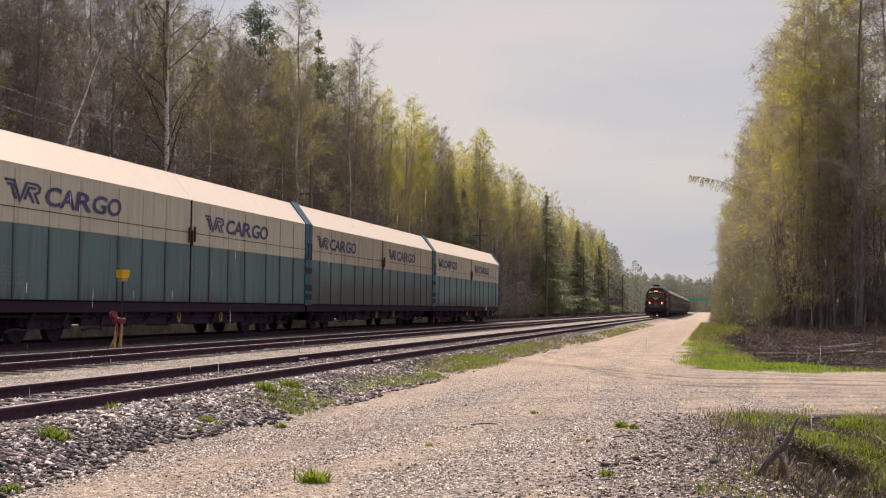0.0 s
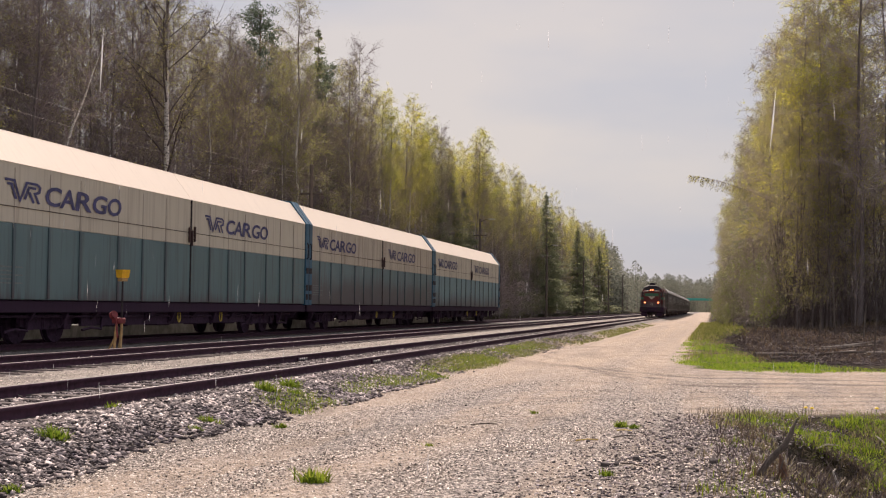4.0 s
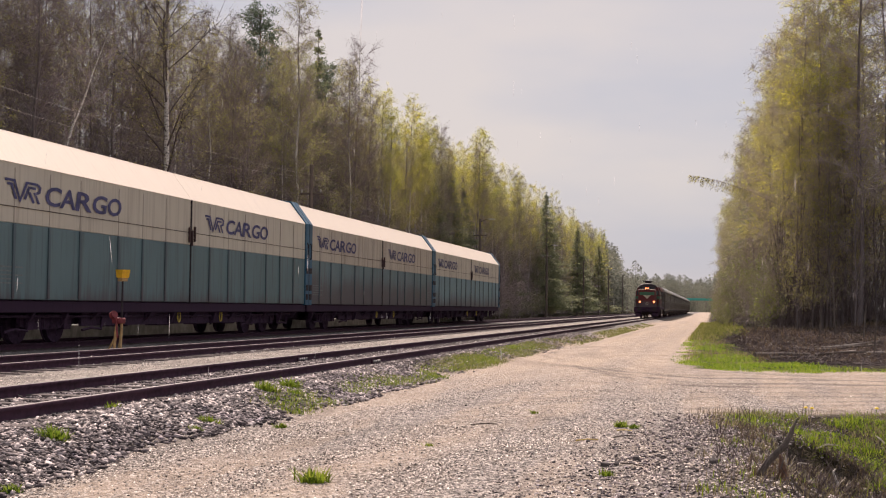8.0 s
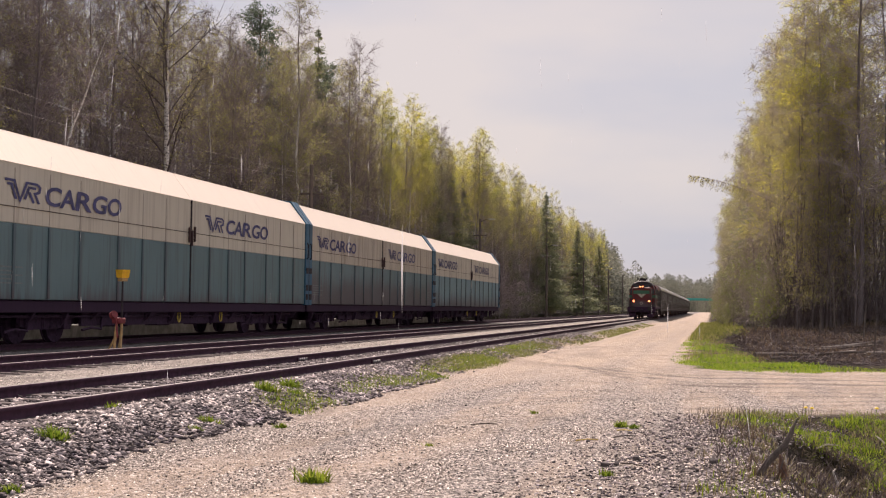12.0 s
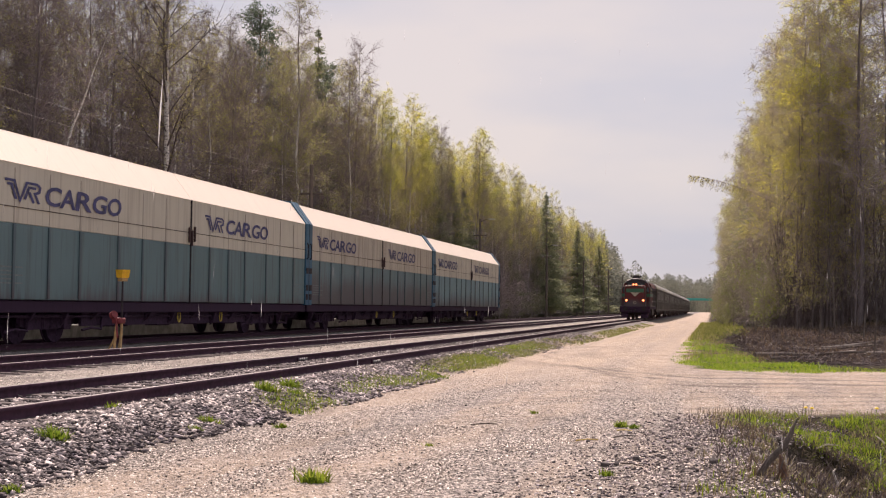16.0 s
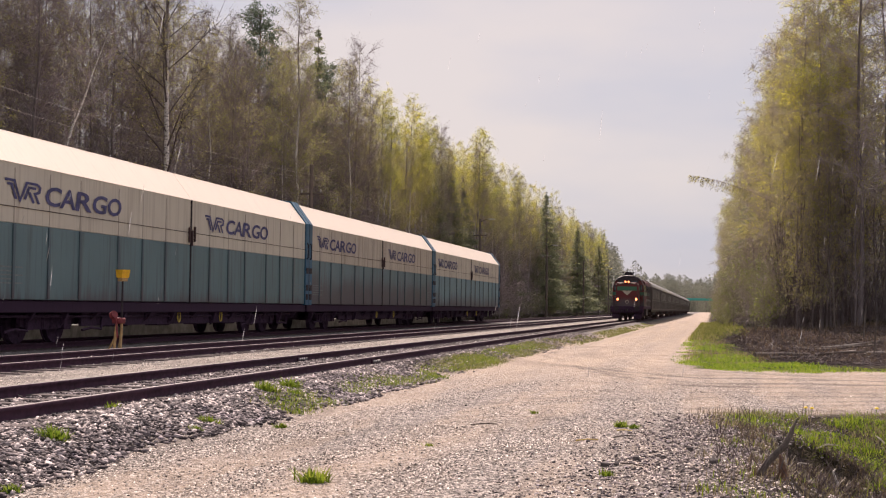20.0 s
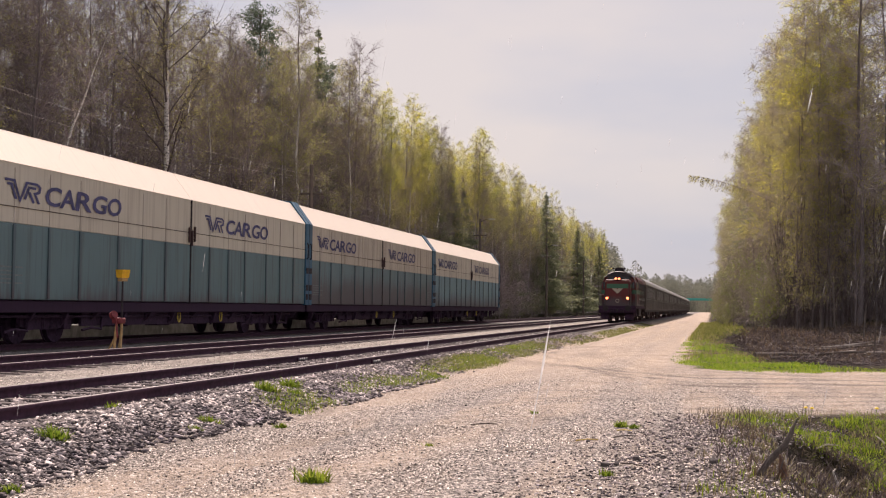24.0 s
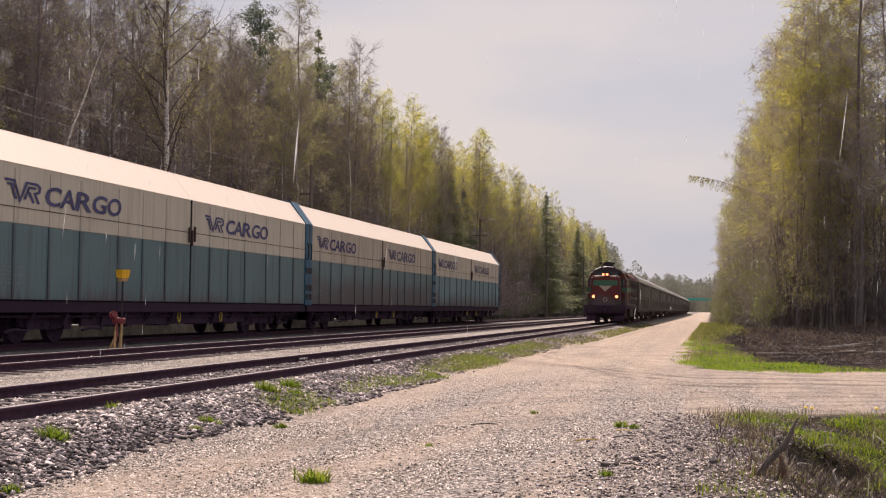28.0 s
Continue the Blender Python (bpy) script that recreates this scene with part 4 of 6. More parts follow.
def broadleaf(name, label, category, seed, height, trunk_r, spread, lowest, limbs, twigs, leaves, bark, leaf_mat, leaf=0.062, rise=0.9, droop=0.25, lean=0.0, order=3, leaf_from=0.1, twig=None, patch=-0.35):
    rng = np.random.default_rng(seed)
    t = thing(name, label, category, "trees of the wood")
    trunk, crown, foliage = Shape(), Shape(), Shape()
    k = 11
    zz = np.linspace(-0.3, height, k)
    bend = np.cumsum(rng.normal(0, 0.09, (k, 2)), axis=0) * (height / 20)
    spine = np.column_stack([bend[:, 0] + lean * zz, bend[:, 1], zz])
    rad = trunk_r * (1 - zz / height * 0.94) * np.where(zz < 0.3, 1.25, 1)
    rad = np.maximum(rad, 0.012)
    add_tube(trunk, spine, rad, 8)

    def on_spine(z):
        return np.column_stack([np.interp(z, zz, spine[:, j]) for j in range(3)])

    A, B, W, P = [], [], [], []
    for i in range(limbs):
        u = lowest + (1 - lowest) * ((i + rng.uniform(0, 0.9)) / limbs)
        az = i * 2.4 + rng.normal(0, 0.5)
        v = (u - lowest) / (1 - lowest)
        length = spread * (0.25 + 0.75 * math.sin(math.pi * min(1, 0.18 + 0.82 * v)) ** 0.8) * rng.uniform(0.65, 1.2)
        start = on_spine(np.array([u * height]))[0]
        r0 = max(0.016, 0.42 * np.interp(u * height, zz, rad))
        s = np.linspace(0, 1, 6)
        up = rise * rng.uniform(0.7, 1.25)
        out = s * length * math.cos(math.atan(up))
        z = s * length * math.sin(math.atan(up)) - droop * length * s**2.4
        wig = np.cumsum(rng.normal(0, 0.035 * length, (6, 2)), axis=0) * s[:, None]
        pts = np.column_stack([start[0] + out * math.cos(az) + wig[:, 0], start[1] + out * math.sin(az) + wig[:, 1], start[2] + z])
        add_tube(crown, pts, r0 * (1 - 0.85 * s), 4)
        m = max(3, int(twigs * (0.4 + length / spread)))
        q = rng.uniform(0.15, 1.0, m)
        a = np.column_stack([np.interp(q, s, pts[:, j]) for j in range(3)])
        d = np.column_stack([np.full(m, math.cos(az)), np.full(m, math.sin(az)), np.full(m, 0.55)]) + rng.normal(0, 0.75, (m, 3))
        ln = rng.uniform(0.35, 1.15, m)[:, None] * (0.5 + 0.12 * spread)
        b = a + unit(d) * ln
        b[:, 2] -= droop * ln[:, 0] * 0.5
        A.append(a), B.append(b), W.append(np.full(m, 0.012))
        # second order, hanging
        rep = order
        q2 = rng.uniform(0.3, 1.0, (m * rep, 1))
        a2 = np.repeat(a, rep, 0) * (1 - q2) + np.repeat(b, rep, 0) * q2
        d2 = rng.normal(0, 0.6, (m * rep, 3)) + np.array([0, 0, 0.25 - 2.2 * droop])
        b2 = a2 + unit(d2) * rng.uniform(0.25, 0.75, (m * rep, 1))
        A.append(a2), B.append(b2), W.append(np.full(m * rep, 0.0065))
        P.append((a2, b2))
    add_ribbons(crown, np.concatenate(A), np.concatenate(B), np.concatenate(W), rng)
    pa, pb = np.concatenate([p[0] for p in P]), np.concatenate([p[1] for p in P])
    if leaves:
        pick = rng.integers(0, len(pa), leaves)
        # foliage comes in patches, so whole sprays are bare and others full
        keep = (lump(pa[pick, 0] * 1.0 + seed, pa[pick, 2] * 1.0, 0.9, seed) + rng.normal(0, 0.5 if patch < 0 else 0.3, leaves)) > patch
        keep &= pa[pick, 2] / height > rng.normal(leaf_from, 0.1, leaves)
        pick = pick[keep]
        q = rng.uniform(0, 1.05, (len(pick), 1))
        add_leaves(foliage, pa[pick] * (1 - q) + pb[pick] * q + rng.normal(0, 0.05, (len(pick), 3)), leaf, rng)
    part("trunk", trunk.mesh("trunk", bark), None, t)
    part("branching", crown.mesh("branching", twig or M_TWIG), None, t)
    if leaves:
        part("crown", foliage.mesh("crown", leaf_mat), None, t)
    return t


def spruce(seed, height, spread, label="dark green spruce with drooping boughs"):
    rng = np.random.default_rng(seed)
    t = thing("spruce_tree", label, "spruce tree", "trees of the wood")
    trunk, crown, boughs = Shape(), Shape(), Shape()
    add_tube(trunk, [(0, 0, -0.3), (0, 0, height * 0.5), (0, 0, height)], [0.17, 0.1, 0.01], 7)
    z = height * 0.1
    while z < height * 0.985:
        v = z / height
        n = 7
        for i in range(n):
            az, zb = rng.uniform(0, math.tau), z + rng.normal(0, 0.012) * height
            ln = spread * (1 - v) ** 0.95 * rng.uniform(0.5, 1.15) + 0.06
            s = np.linspace(0, 1, 5)
            out, dz = s * ln, 0.1 * ln * s - 0.32 * ln * s**1.6 + 0.16 * ln * s**4
            pts = np.column_stack([out * math.cos(az), out * math.sin(az), zb + dz])
            add_tube(boughs, pts, 0.025 * (1 - 0.8 * s), 3)
            m = int(10 + 46 * ln)
            q = 0.28 + 0.74 * rng.uniform(0, 1, m) ** 0.8
            p = np.column_stack([np.interp(q, s, pts[:, j]) for j in range(3)])
            p += rng.normal(0, 1, (m, 3)) * (0.06 + 0.2 * ln * q)[:, None] * np.array([1, 1, 0.22])
            p[:, 2] -= rng.uniform(0, 0.3, m) * (1 - 0.6 * v)
            add_leaves(crown, p, 0.065 + 0.055 * (1 - v), rng, 0.7, 1.6)
        z += height * 0.031 * (1.25 - 0.6 * v)
    part("trunk", trunk.mesh("trunk", M_BARK), None, t)
    tagged(part("branching", boughs.mesh("branching", M_BARK), None, t), kind="stuff")
    part("crown", crown.mesh("crown", M_NEEDLE), None, t)
    return t


def pine(seed, height, spread):
    rng = np.random.default_rng(seed)
    t = thing("pine_tree", "tall pine with a clumped dark crown", "pine tree", "trees of the wood")
    trunk, crown, boughs = Shape(), Shape(), Shape()
    add_tube(trunk, [(0, 0, -0.3), (0.1, 0, height * 0.4), (0, 0.15, height * 0.75), (0.1, 0.1, height)], [0.2, 0.15, 0.09, 0.02], 8)
    for i in range(84):
        v = 0.44 + 0.56 * (i + rng.uniform(0, 1)) / 84
        az = i * 2.4 + rng.normal(0, 0.4)
        ln = spread * (0.22 + 0.8 * math.sin(math.pi * min(1, 0.25 + (v - 0.44) / 0.76)) ** 0.8) * rng.uniform(0.35, 1.2)
        s = np.linspace(0, 1, 4)
        pts = np.column_stack([s * ln * math.cos(az), s * ln * math.sin(az) + 0.1, v * height + 0.45 * ln * s**1.5])
        add_tube(boughs, pts, 0.03 * (1 - 0.7 * s), 4)
        for c in range(6):
            q = rng.uniform(0.3, 1.08)
            centre = pts[0] * (1 - q) + pts[-1] * q + rng.normal(0, 0.14, 3)
            add_leaves(crown, centre + rng.normal(0, 1, (22, 3)) * np.array([0.17, 0.17, 0.13]), 0.065, rng, 1.0, 1.8)
    part("trunk", trunk.mesh("trunk", M_PINEBARK), None, t)
    tagged(part("branching", boughs.mesh("branching", M_PINEBARK), None, t), kind="stuff")
    part("crown", crown.mesh("crown", M_PINENEEDLE), None, t)
    return t


birch_leafy = [broadleaf("birch_tree", "slender birch just coming into yellow-green leaf", "birch tree", 10 + i, h, 0.14, sp, 0.2, 46, 16, 24000, M_BIRCH, M_LEAF, rise=1.25, leaf=0.036, order=2, leaf_from=0.5) for i, (h, sp) in enumerate(((20, 2.7), (18.5, 2.3), (21, 2.9)))]
birch_olive = [broadleaf("birch_tree", "birch with sparse olive young leaves", "birch tree", 20 + i, h, 0.12, sp, 0.2, 46, 20, 16000, M_BIRCH, M_LEAF2, leaf=0.033, rise=1.5, leaf_from=0.56, twig=M_DARKTWIG) for i, (h, sp) in enumerate(((19.5, 2.5), (18, 2.2)))]
bare = [broadleaf("bare_tree", "bare grey-brown broadleaf tree in early spring", "bare tree", 30 + i, h, 0.12, sp, 0.18, 46, 24, lv, M_BARK, M_LEAF2, leaf=0.042, rise=2.0, droop=0.06) for i, (h, sp, lv) in enumerate(((19, 3.3, 500), (17.5, 2.9, 150), (20, 3.1, 1100)))]
bare_dark = [broadleaf("bare_tree", "bare dark brown broadleaf tree in early spring", "bare tree", 33 + i, h, 0.12, sp, 0.18, 46, 24, lv, M_BARK, M_LEAF2, leaf=0.03, rise=1.6, droop=0.1, twig=M_DARKTWIG, leaf_from=0.5) for i, (h, sp, lv) in enumerate(((19, 3.3, 5000), (18, 3.0, 9000)))]
roadside = [broadleaf("alder_tree", "dense young tree in fresh yellow-green leaf", "broadleaf tree", 80 + i, h, 0.075, sp, 0.2, 60, 18, 29000, M_BARK, M_LEAF, rise=1.0, leaf=0.036, leaf_from=0.25, patch=-0.1) for i, (h, sp) in enumerate(((19, 2.7), (21, 3.1)))]
weeping = [broadleaf("birch_tree", "birch with fine drooping twigs and few new leaves", "birch tree", 85 + i, h, 0.1, sp, 0.24, 46, 24, 8000, M_BARK, M_LEAF, rise=1.1, droop=0.42, leaf=0.033, leaf_from=0.35, twig=M_PALETWIG) for i, (h, sp) in enumerate(((18, 3.2), (20, 3.4)))]
inner = [broadleaf("wood_tree", "slim tree standing inside the wood", "tree", 90 + i, h, 0.1, 2.4, 0.15, 24, 12, lv, M_BARK, M_LEAF2, rise=1.6, droop=0.1, order=1, leaf=0.04, leaf_from=0.4, twig=M_DARKTWIG) for i, (h, lv) in enumerate(((19, 2800), (17.5, 1400), (20, 3600)))]
thin = [broadleaf("young_tree", "thin young tree with few leaves", "young tree", 40 + i, h, 0.05, sp, 0.1, 22, 12, 2 * lv, M_BARK, M_LEAF2, rise=1.8, droop=0.06, order=2, leaf=0.036) for i, (h, sp, lv) in enumerate(((11, 1.6, 1400), (13, 1.7, 800), (8.5, 1.6, 2000)))]
bush = [broadleaf("bush", "tangled roadside bush with small green leaves", "bush", 50 + i, h, 0.035, 1.5, 0.06, 26, 10, lv, M_BARK, M_BUSHLEAF, leaf=0.045, rise=1.4, droop=0.1, order=2) for i, (h, lv) in enumerate(((3.6, 2600), (4.8, 1800)))]
grey_brush = [broadleaf("bare_bush", "bare grey-brown bush at the wood's edge", "bush", 56, 4.2, 0.03, 1.9, 0.05, 30, 12, 0, M_BARK, M_BUSHLEAF, rise=1.3, droop=0.12, order=3, twig=M_TWIG)]
spruces = [spruce(60, 18, 4.6), spruce(61, 15, 4.2)]
tall_spruce = spruce(63, 21.5, 3.6, "tall thin dark green spruce")
pines = [pine(70, 20, 2.9), pine(71, 18.5, 2.5)]
feature = [
    broadleaf("birch_tree", "tall white-barked birch with bare spreading limbs", "birch tree", 401, 22.5, 0.17, 4.4, 0.22, 40, 24, 7000, M_BIRCH, M_LEAF2, leaf=0.033, twig=M_LIMB, rise=1.05, droop=0.12),
    broadleaf("birch_tree", "leaning white-barked birch with a broken top", "birch tree", 402, 12.5, 0.15, 1.6, 0.5, 16, 12, 500, M_BIRCH, M_LEAF2, lean=0.3, leaf=0.03),
    broadleaf("birch_tree", "white-barked birch with a yellow-green crown", "birch tree", 403, 20.5, 0.13, 3.0, 0.32, 46, 20, 24000, M_BIRCH, M_LEAF2, rise=1.2, leaf=0.033),
]
USED = set()


def plant(proto, x, y, scale=1.0, turn=None, dz=-0.05, lean=0.0):
    m = pose(x, y, float(ground_z(x, y)) + dz, 0, lean, random.uniform(0, 360) if turn is None else turn)
    if proto.name not in USED:
        USED.add(proto.name)
        proto.matrix_basis = m
        ob = proto
    else:
        ob = copy_thing(proto, m)
    ob.scale = (scale * random.uniform(0.92, 1.08), scale * random.uniform(0.92, 1.08), scale)
    return ob


def wood_left():
    rng = random.Random(5)
    # trees that stand out
    plant(feature[0], -24.4, 55.0, 1.0)
    plant(feature[1], -24.6, 42.6, 0.87, 25)
    plant(feature[2], -24.3, 73.8, 1.0)
    plant(pines[0], -31.0, 85.5, 1.07)
    plant(tall_spruce, -29.0, 93.0, 1.02)
    plant(pines[1], -31.0, 101.0, 1.1)
    for x, y, p, sc in ((-23.6, 188, spruces[0], 1.02), (-23.4, 231, spruces[1], 1.06), (-23.6, 278, spruces[1], 1.02), (-25.6, 127, spruces[1], 0.95), (-25.8, 135, spruces[1], 0.9), (-25.4, 119, spruces[1], 0.85), (-25.0, 209, spruces[1], 0.85), (-25.0, 256, spruces[0], 0.8)):
        plant(p, x, y, sc)
    plant(bare[0], -26.0, 92.7, 1.06)
    for y, p, s in ((103, birch_leafy[1], 0.91), (109, birch_leafy[0], 0.81), (114, birch_leafy[1], 0.88), (119.5, birch_olive[0], 0.9), (123, bare[2], 0.89), (126.5, birch_leafy[2], 0.81), (131, birch_olive[1], 0.94), (135, birch_leafy[0], 0.86), (140, bare[0], 0.95), (143.5, birch_leafy[1], 0.98), (147.5, birch_leafy[1], 1.15), (153, birch_leafy[0], 0.9), (163, birch_leafy[2], 0.9), (177, birch_leafy[0], 1.0), (186, birch_leafy[1], 1.0), (196, birch_leafy[2], 0.9), (205, birch_olive[1], 1.0), (216, birch_leafy[2], 0.95), (226, birch_olive[0], 0.95), (240, birch_leafy[1], 0.95), (254, birch_olive[1], 1.0), (270, birch_olive[0], 0.95), (285, bare[1], 1.0), (300, birch_leafy[0], 0.9)):
        plant(p, -26.0 + rng.uniform(-0.6, 0.6), y, s)
    # the wood's edge and what stands behind it
    y = 36.0
    while y < 330:
        near = y < 100
        for row, depth in enumerate((0.0, 2.6, 5.5, 9.0, 13.5, 19.0, 25.0, 32.0)):
            if row and rng.random() < 0.12 + 0.03 * row:
                continue
            if (y > 200 and row > 2) or (y > 105 and row > 3):
                continue
            x = -26.3 - depth + rng.uniform(-0.9, 0.9)
            yy = y + rng.uniform(-1.6, 1.6)
            r = rng.random()
            if row > 1:
                p = rng.choice(inner)
            elif near:
                p = rng.choice(bare_dark) if r < 0.68 else rng.choice(birch_olive)
            else:
                p = rng.choice(bare) if r < 0.2 else rng.choice(birch_olive) if r < 0.42 else rng.choice(birch_leafy) if r < (0.97 if y < 150 else 0.88) else rng.choice(spruces)
            plant(p, x, yy, rng.uniform(0.78, 0.98))
            if row < 2 and rng.random() < 0.35:
                plant(rng.choice(thin), x + rng.uniform(0.6, 2.0), yy + rng.uniform(-2, 2), rng.uniform(0.7, 1.1))
        y += 3.0 if near else 3.5 if y < 200 else 5.0
    y = 43.0
    while y < 64:
        plant(rng.choice(bare_dark), -28.5 + rng.uniform(-1.2, 1.0), y, rng.uniform(0.78, 0.95))
        y += rng.uniform(2.0, 3.2)
    y = 68.0
    while y < 92:
        plant(rng.choice(bare_dark), -31.5 + rng.uniform(-1.6, 1.2), y, rng.uniform(0.85, 1.0))
        y += rng.uniform(1.8, 2.8)
    # a denser brown row that fills the gaps between the leafy crowns
    y = 96.0
    while y < 240:
        plant(rng.choice(bare_dark + birch_olive + bare), -29.5 + rng.uniform(-1.5, 1.0), y, rng.uniform(0.76, 0.9))
        y += rng.uniform(1.8, 3.0)
    for i in range(16):
        plant(rng.choice(grey_brush), -22.6 + rng.uniform(-1.3, 1.0), rng.uniform(90, 150), rng.uniform(0.6, 1.2))
    y = 92.0
    while y < 200:
        plant(rng.choice(bush), -23.6 + rng.uniform(-1, 1), y, rng.uniform(0.6, 1.0))
        y += rng.uniform(4.0, 7.5)


def wood_right():
    rng = random.Random(8)
    for x, y, p, s in ((4.3, 66.5, weeping[0], 0.97), (3.9, 73, weeping[1], 0.85), (9.4, 63.0, weeping[1], 1.0), (3.6, 86, weeping[0], 1.0), (5.1, 65, roadside[0], 0.97), (6.8, 63.5, weeping[1], 1.08), (8.2, 64.0, weeping[0], 1.1), (5.0, 70, roadside[1], 0.8), (6.2, 67.5, roadside[1], 1.05), (7.6, 69, roadside[0], 1.1), (10.2, 67, bare[2], 1.1), (4.9, 77, roadside[1], 0.8)):
        plant(p, x, y, s)
    y = 66.0
    while y < 330:
        for row, depth in enumerate((0.0, 2.2, 4.8, 8.0, 11.0)):
            x = (4.6 if y < 100 else 3.9) + depth + rng.uniform(-0.7, 0.7)
            if x > 0.13 * y + 5 or (row > 2 and y > 150) or (row > 3 and y < 90):
                continue
            r = rng.random()
            p = rng.choice(inner) if row > 1 else rng.choice(bare) if row == 1 and r < 0.6 else rng.choice(weeping) if r < 0.25 else rng.choice(roadside) if r < 0.7 else rng.choice(bare) if r < 0.8 else rng.choice(roadside) if r < 0.92 or y < 90 else rng.choice(spruces)
            plant(p, x, y + rng.uniform(-1.5, 1.5), rng.uniform(0.85, 1.05) if y > 92 else rng.uniform(0.66, 0.82))
        y += 5.8 if y < 110 else 8.0 if y < 200 else 12.0
    # the wood goes on behind
    for i in range(40):
        yy = rng.uniform(74, 128)
        plant(rng.choice(inner), rng.uniform(7.0, 0.13 * yy + 12), yy, rng.uniform(0.75, 1.0))
    # thickets under the trees
    for i in range(60):
        yy = rng.uniform(62, 105)
        plant(rng.choice(thin), rng.uniform(3.0, 0.125 * yy + 2.5), yy, rng.uniform(0.6, 1.0))
    y = 64.0
    while y < 240:
        plant(rng.choice(bush), (2.5 if y < 80 else 1.7) + rng.uniform(-0.5, 0.6), y, rng.uniform(0.7, 1.15))
        y += rng.uniform(3.0, 5.5)
    y = 88.0
    while y < 250:
        plant(rng.choice(bush), 0.9 + rng.uniform(-0.4, 0.5), y, rng.uniform(0.35, 0.7))
        y += rng.uniform(4.0, 8.0)
    y = 92.0
    while y < 280:
        plant(rng.choice(thin + weeping), 2.4 + rng.uniform(-0.4, 0.6), y, rng.uniform(0.7, 0.95))
        y += rng.uniform(8.0, 14.0)


wood_left()
wood_right()


def thicket(label, seed, n, x0, x1, y0, y1, top, leaves, slope=0.0, stem=None):
    """Dense leafless undergrowth between the trunks."""
    rng = np.random.default_rng(seed)
    s, lf = Shape(), Shape()
    y = rng.uniform(y0, y1, n)
    x = x0 + (x1 - x0) * rng.uniform(0, 1, n) ** 1.5 + slope * (y - y0)
    h = top * rng.beta(1.2, 1.6, n)
    a = np.column_stack([x, y, ground_z(x, y) + np.maximum(0, h - rng.uniform(0.6, 2.2, n))])
    d = rng.normal(0, 0.34, (n, 3)) + np.array([0, 0, 1.0])
    ln = rng.uniform(0.6, 2.4, (n, 1))
    b = a + unit(d) * ln
    add_ribbons(s, a, b, rng.uniform(0.006, 0.02, n), rng)
    k = np.repeat(np.arange(n), 3)
    q = rng.uniform(0.3, 1, (len(k), 1))
    a2 = a[k] * (1 - q) + b[k] * q
    b2 = a2 + unit(rng.normal(0, 0.8, (len(k), 3)) + np.array([0, 0, 0.5])) * rng.uniform(0.25, 0.8, (len(k), 1))
    add_ribbons(s, a2, b2, np.full(len(k), 0.006), rng)
    t = thing("thicket", label, "undergrowth", kind="stuff")
    part("stems", s.mesh("stems", stem or M_LITTER), None, t)
    if leaves:
        k = rng.integers(0, len(a2), leaves)
        q = rng.uniform(0.4, 1.1, (leaves, 1))
        add_leaves(lf, a2[k] * (1 - q) + b2[k] * q, 0.038, rng)
        part("foliage", lf.mesh("foliage", M_LEAF2), None, t)


thicket("dense brown leafless undergrowth at the wood's edge", 301, 26000, -26.2, -52.0, 36, 104, 17.0, 2000, stem=M_DARKTWIG)
thicket("dense brown leafless undergrowth in the wood", 302, 30000, -25.0, -38.0, 100, 230, 16.0, 7000, stem=M_TWIG)
thicket("shaded undergrowth at the foot of the far trees", 305, 6000, -25.0, -34.0, 225, 345, 9.0, 2500, stem=M_TWIG)
thicket("tangled undergrowth below the roadside trees", 303, 9000, 3.0, 15.0, 63, 110, 7.5, 1500, 0.05)
thicket("tangled undergrowth along the road", 304, 3500, 2.6, 9.0, 110, 220, 7.0, 4000)
for proto in feature + birch_leafy + birch_olive + bare + bare_dark + roadside + weeping + inner + thin + bush + spruces + pines + grey_brush + [tall_spruce]:
    if proto.name not in USED:
        for o in (*proto.children_recursive, proto):
            bpy.data.objects.remove(o)


def far_woods():
    """Trees past the bend, too far to tell apart."""
    rng = np.random.default_rng(3)
    trunk, crown = Shape(), Shape()
    for i in range(980):
        if i < 200:
            y = rng.uniform(330, 760)
            x = -27 - abs(rng.normal(0, 9)) if y < 420 else rng.uniform(-60, -10)
        elif i < 300:
            y = rng.uniform(330, 700)
            x = 3.6 + abs(rng.normal(0, 5))
        else:
            y = rng.uniform(660, 860)
            x = rng.uniform(-75, 32)
        if i >= 820:
            y = rng.uniform(318, 470)
            x = -26.5 - max(0.0, y - BEND_Y) ** 2 / (2 * BEND_R) - abs(rng.normal(0, 4.5))
        if y < 650 and -23 < x < 3.2:
            continue
        h = rng.uniform(12, 18) if i % 3 else rng.uniform(7, 13)
        if y > 660:
            h = rng.uniform(14, 19.5)
        if i >= 820:
            h = rng.uniform(15.5, 20.0) if i % 3 else rng.uniform(9, 14)
        add_tube(trunk, [(x, y, -0.3), (x, y, h)], [0.15, 0.03], 4)
        m = 400
        v = rng.uniform(0.0, 1, m) ** 1.3
        r = 3.7 * np.sin(np.pi * np.clip(0.15 + 0.85 * v, 0, 1)) ** 0.8 * np.sqrt(rng.uniform(0, 1, m)) + 0.15
        a = rng.uniform(0, math.tau, m)
        add_leaves(crown, np.column_stack([x + r * np.cos(a), y + r * np.sin(a), v * h]), 0.32, rng)
    t = thing("far_woods", "mixed wood far along the line, its leaves tinted with haze", "woodland", kind="stuff")
    part("trunks", trunk.mesh("trunks", M_BARK), None, t)
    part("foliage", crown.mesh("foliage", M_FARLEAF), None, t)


far_woods()


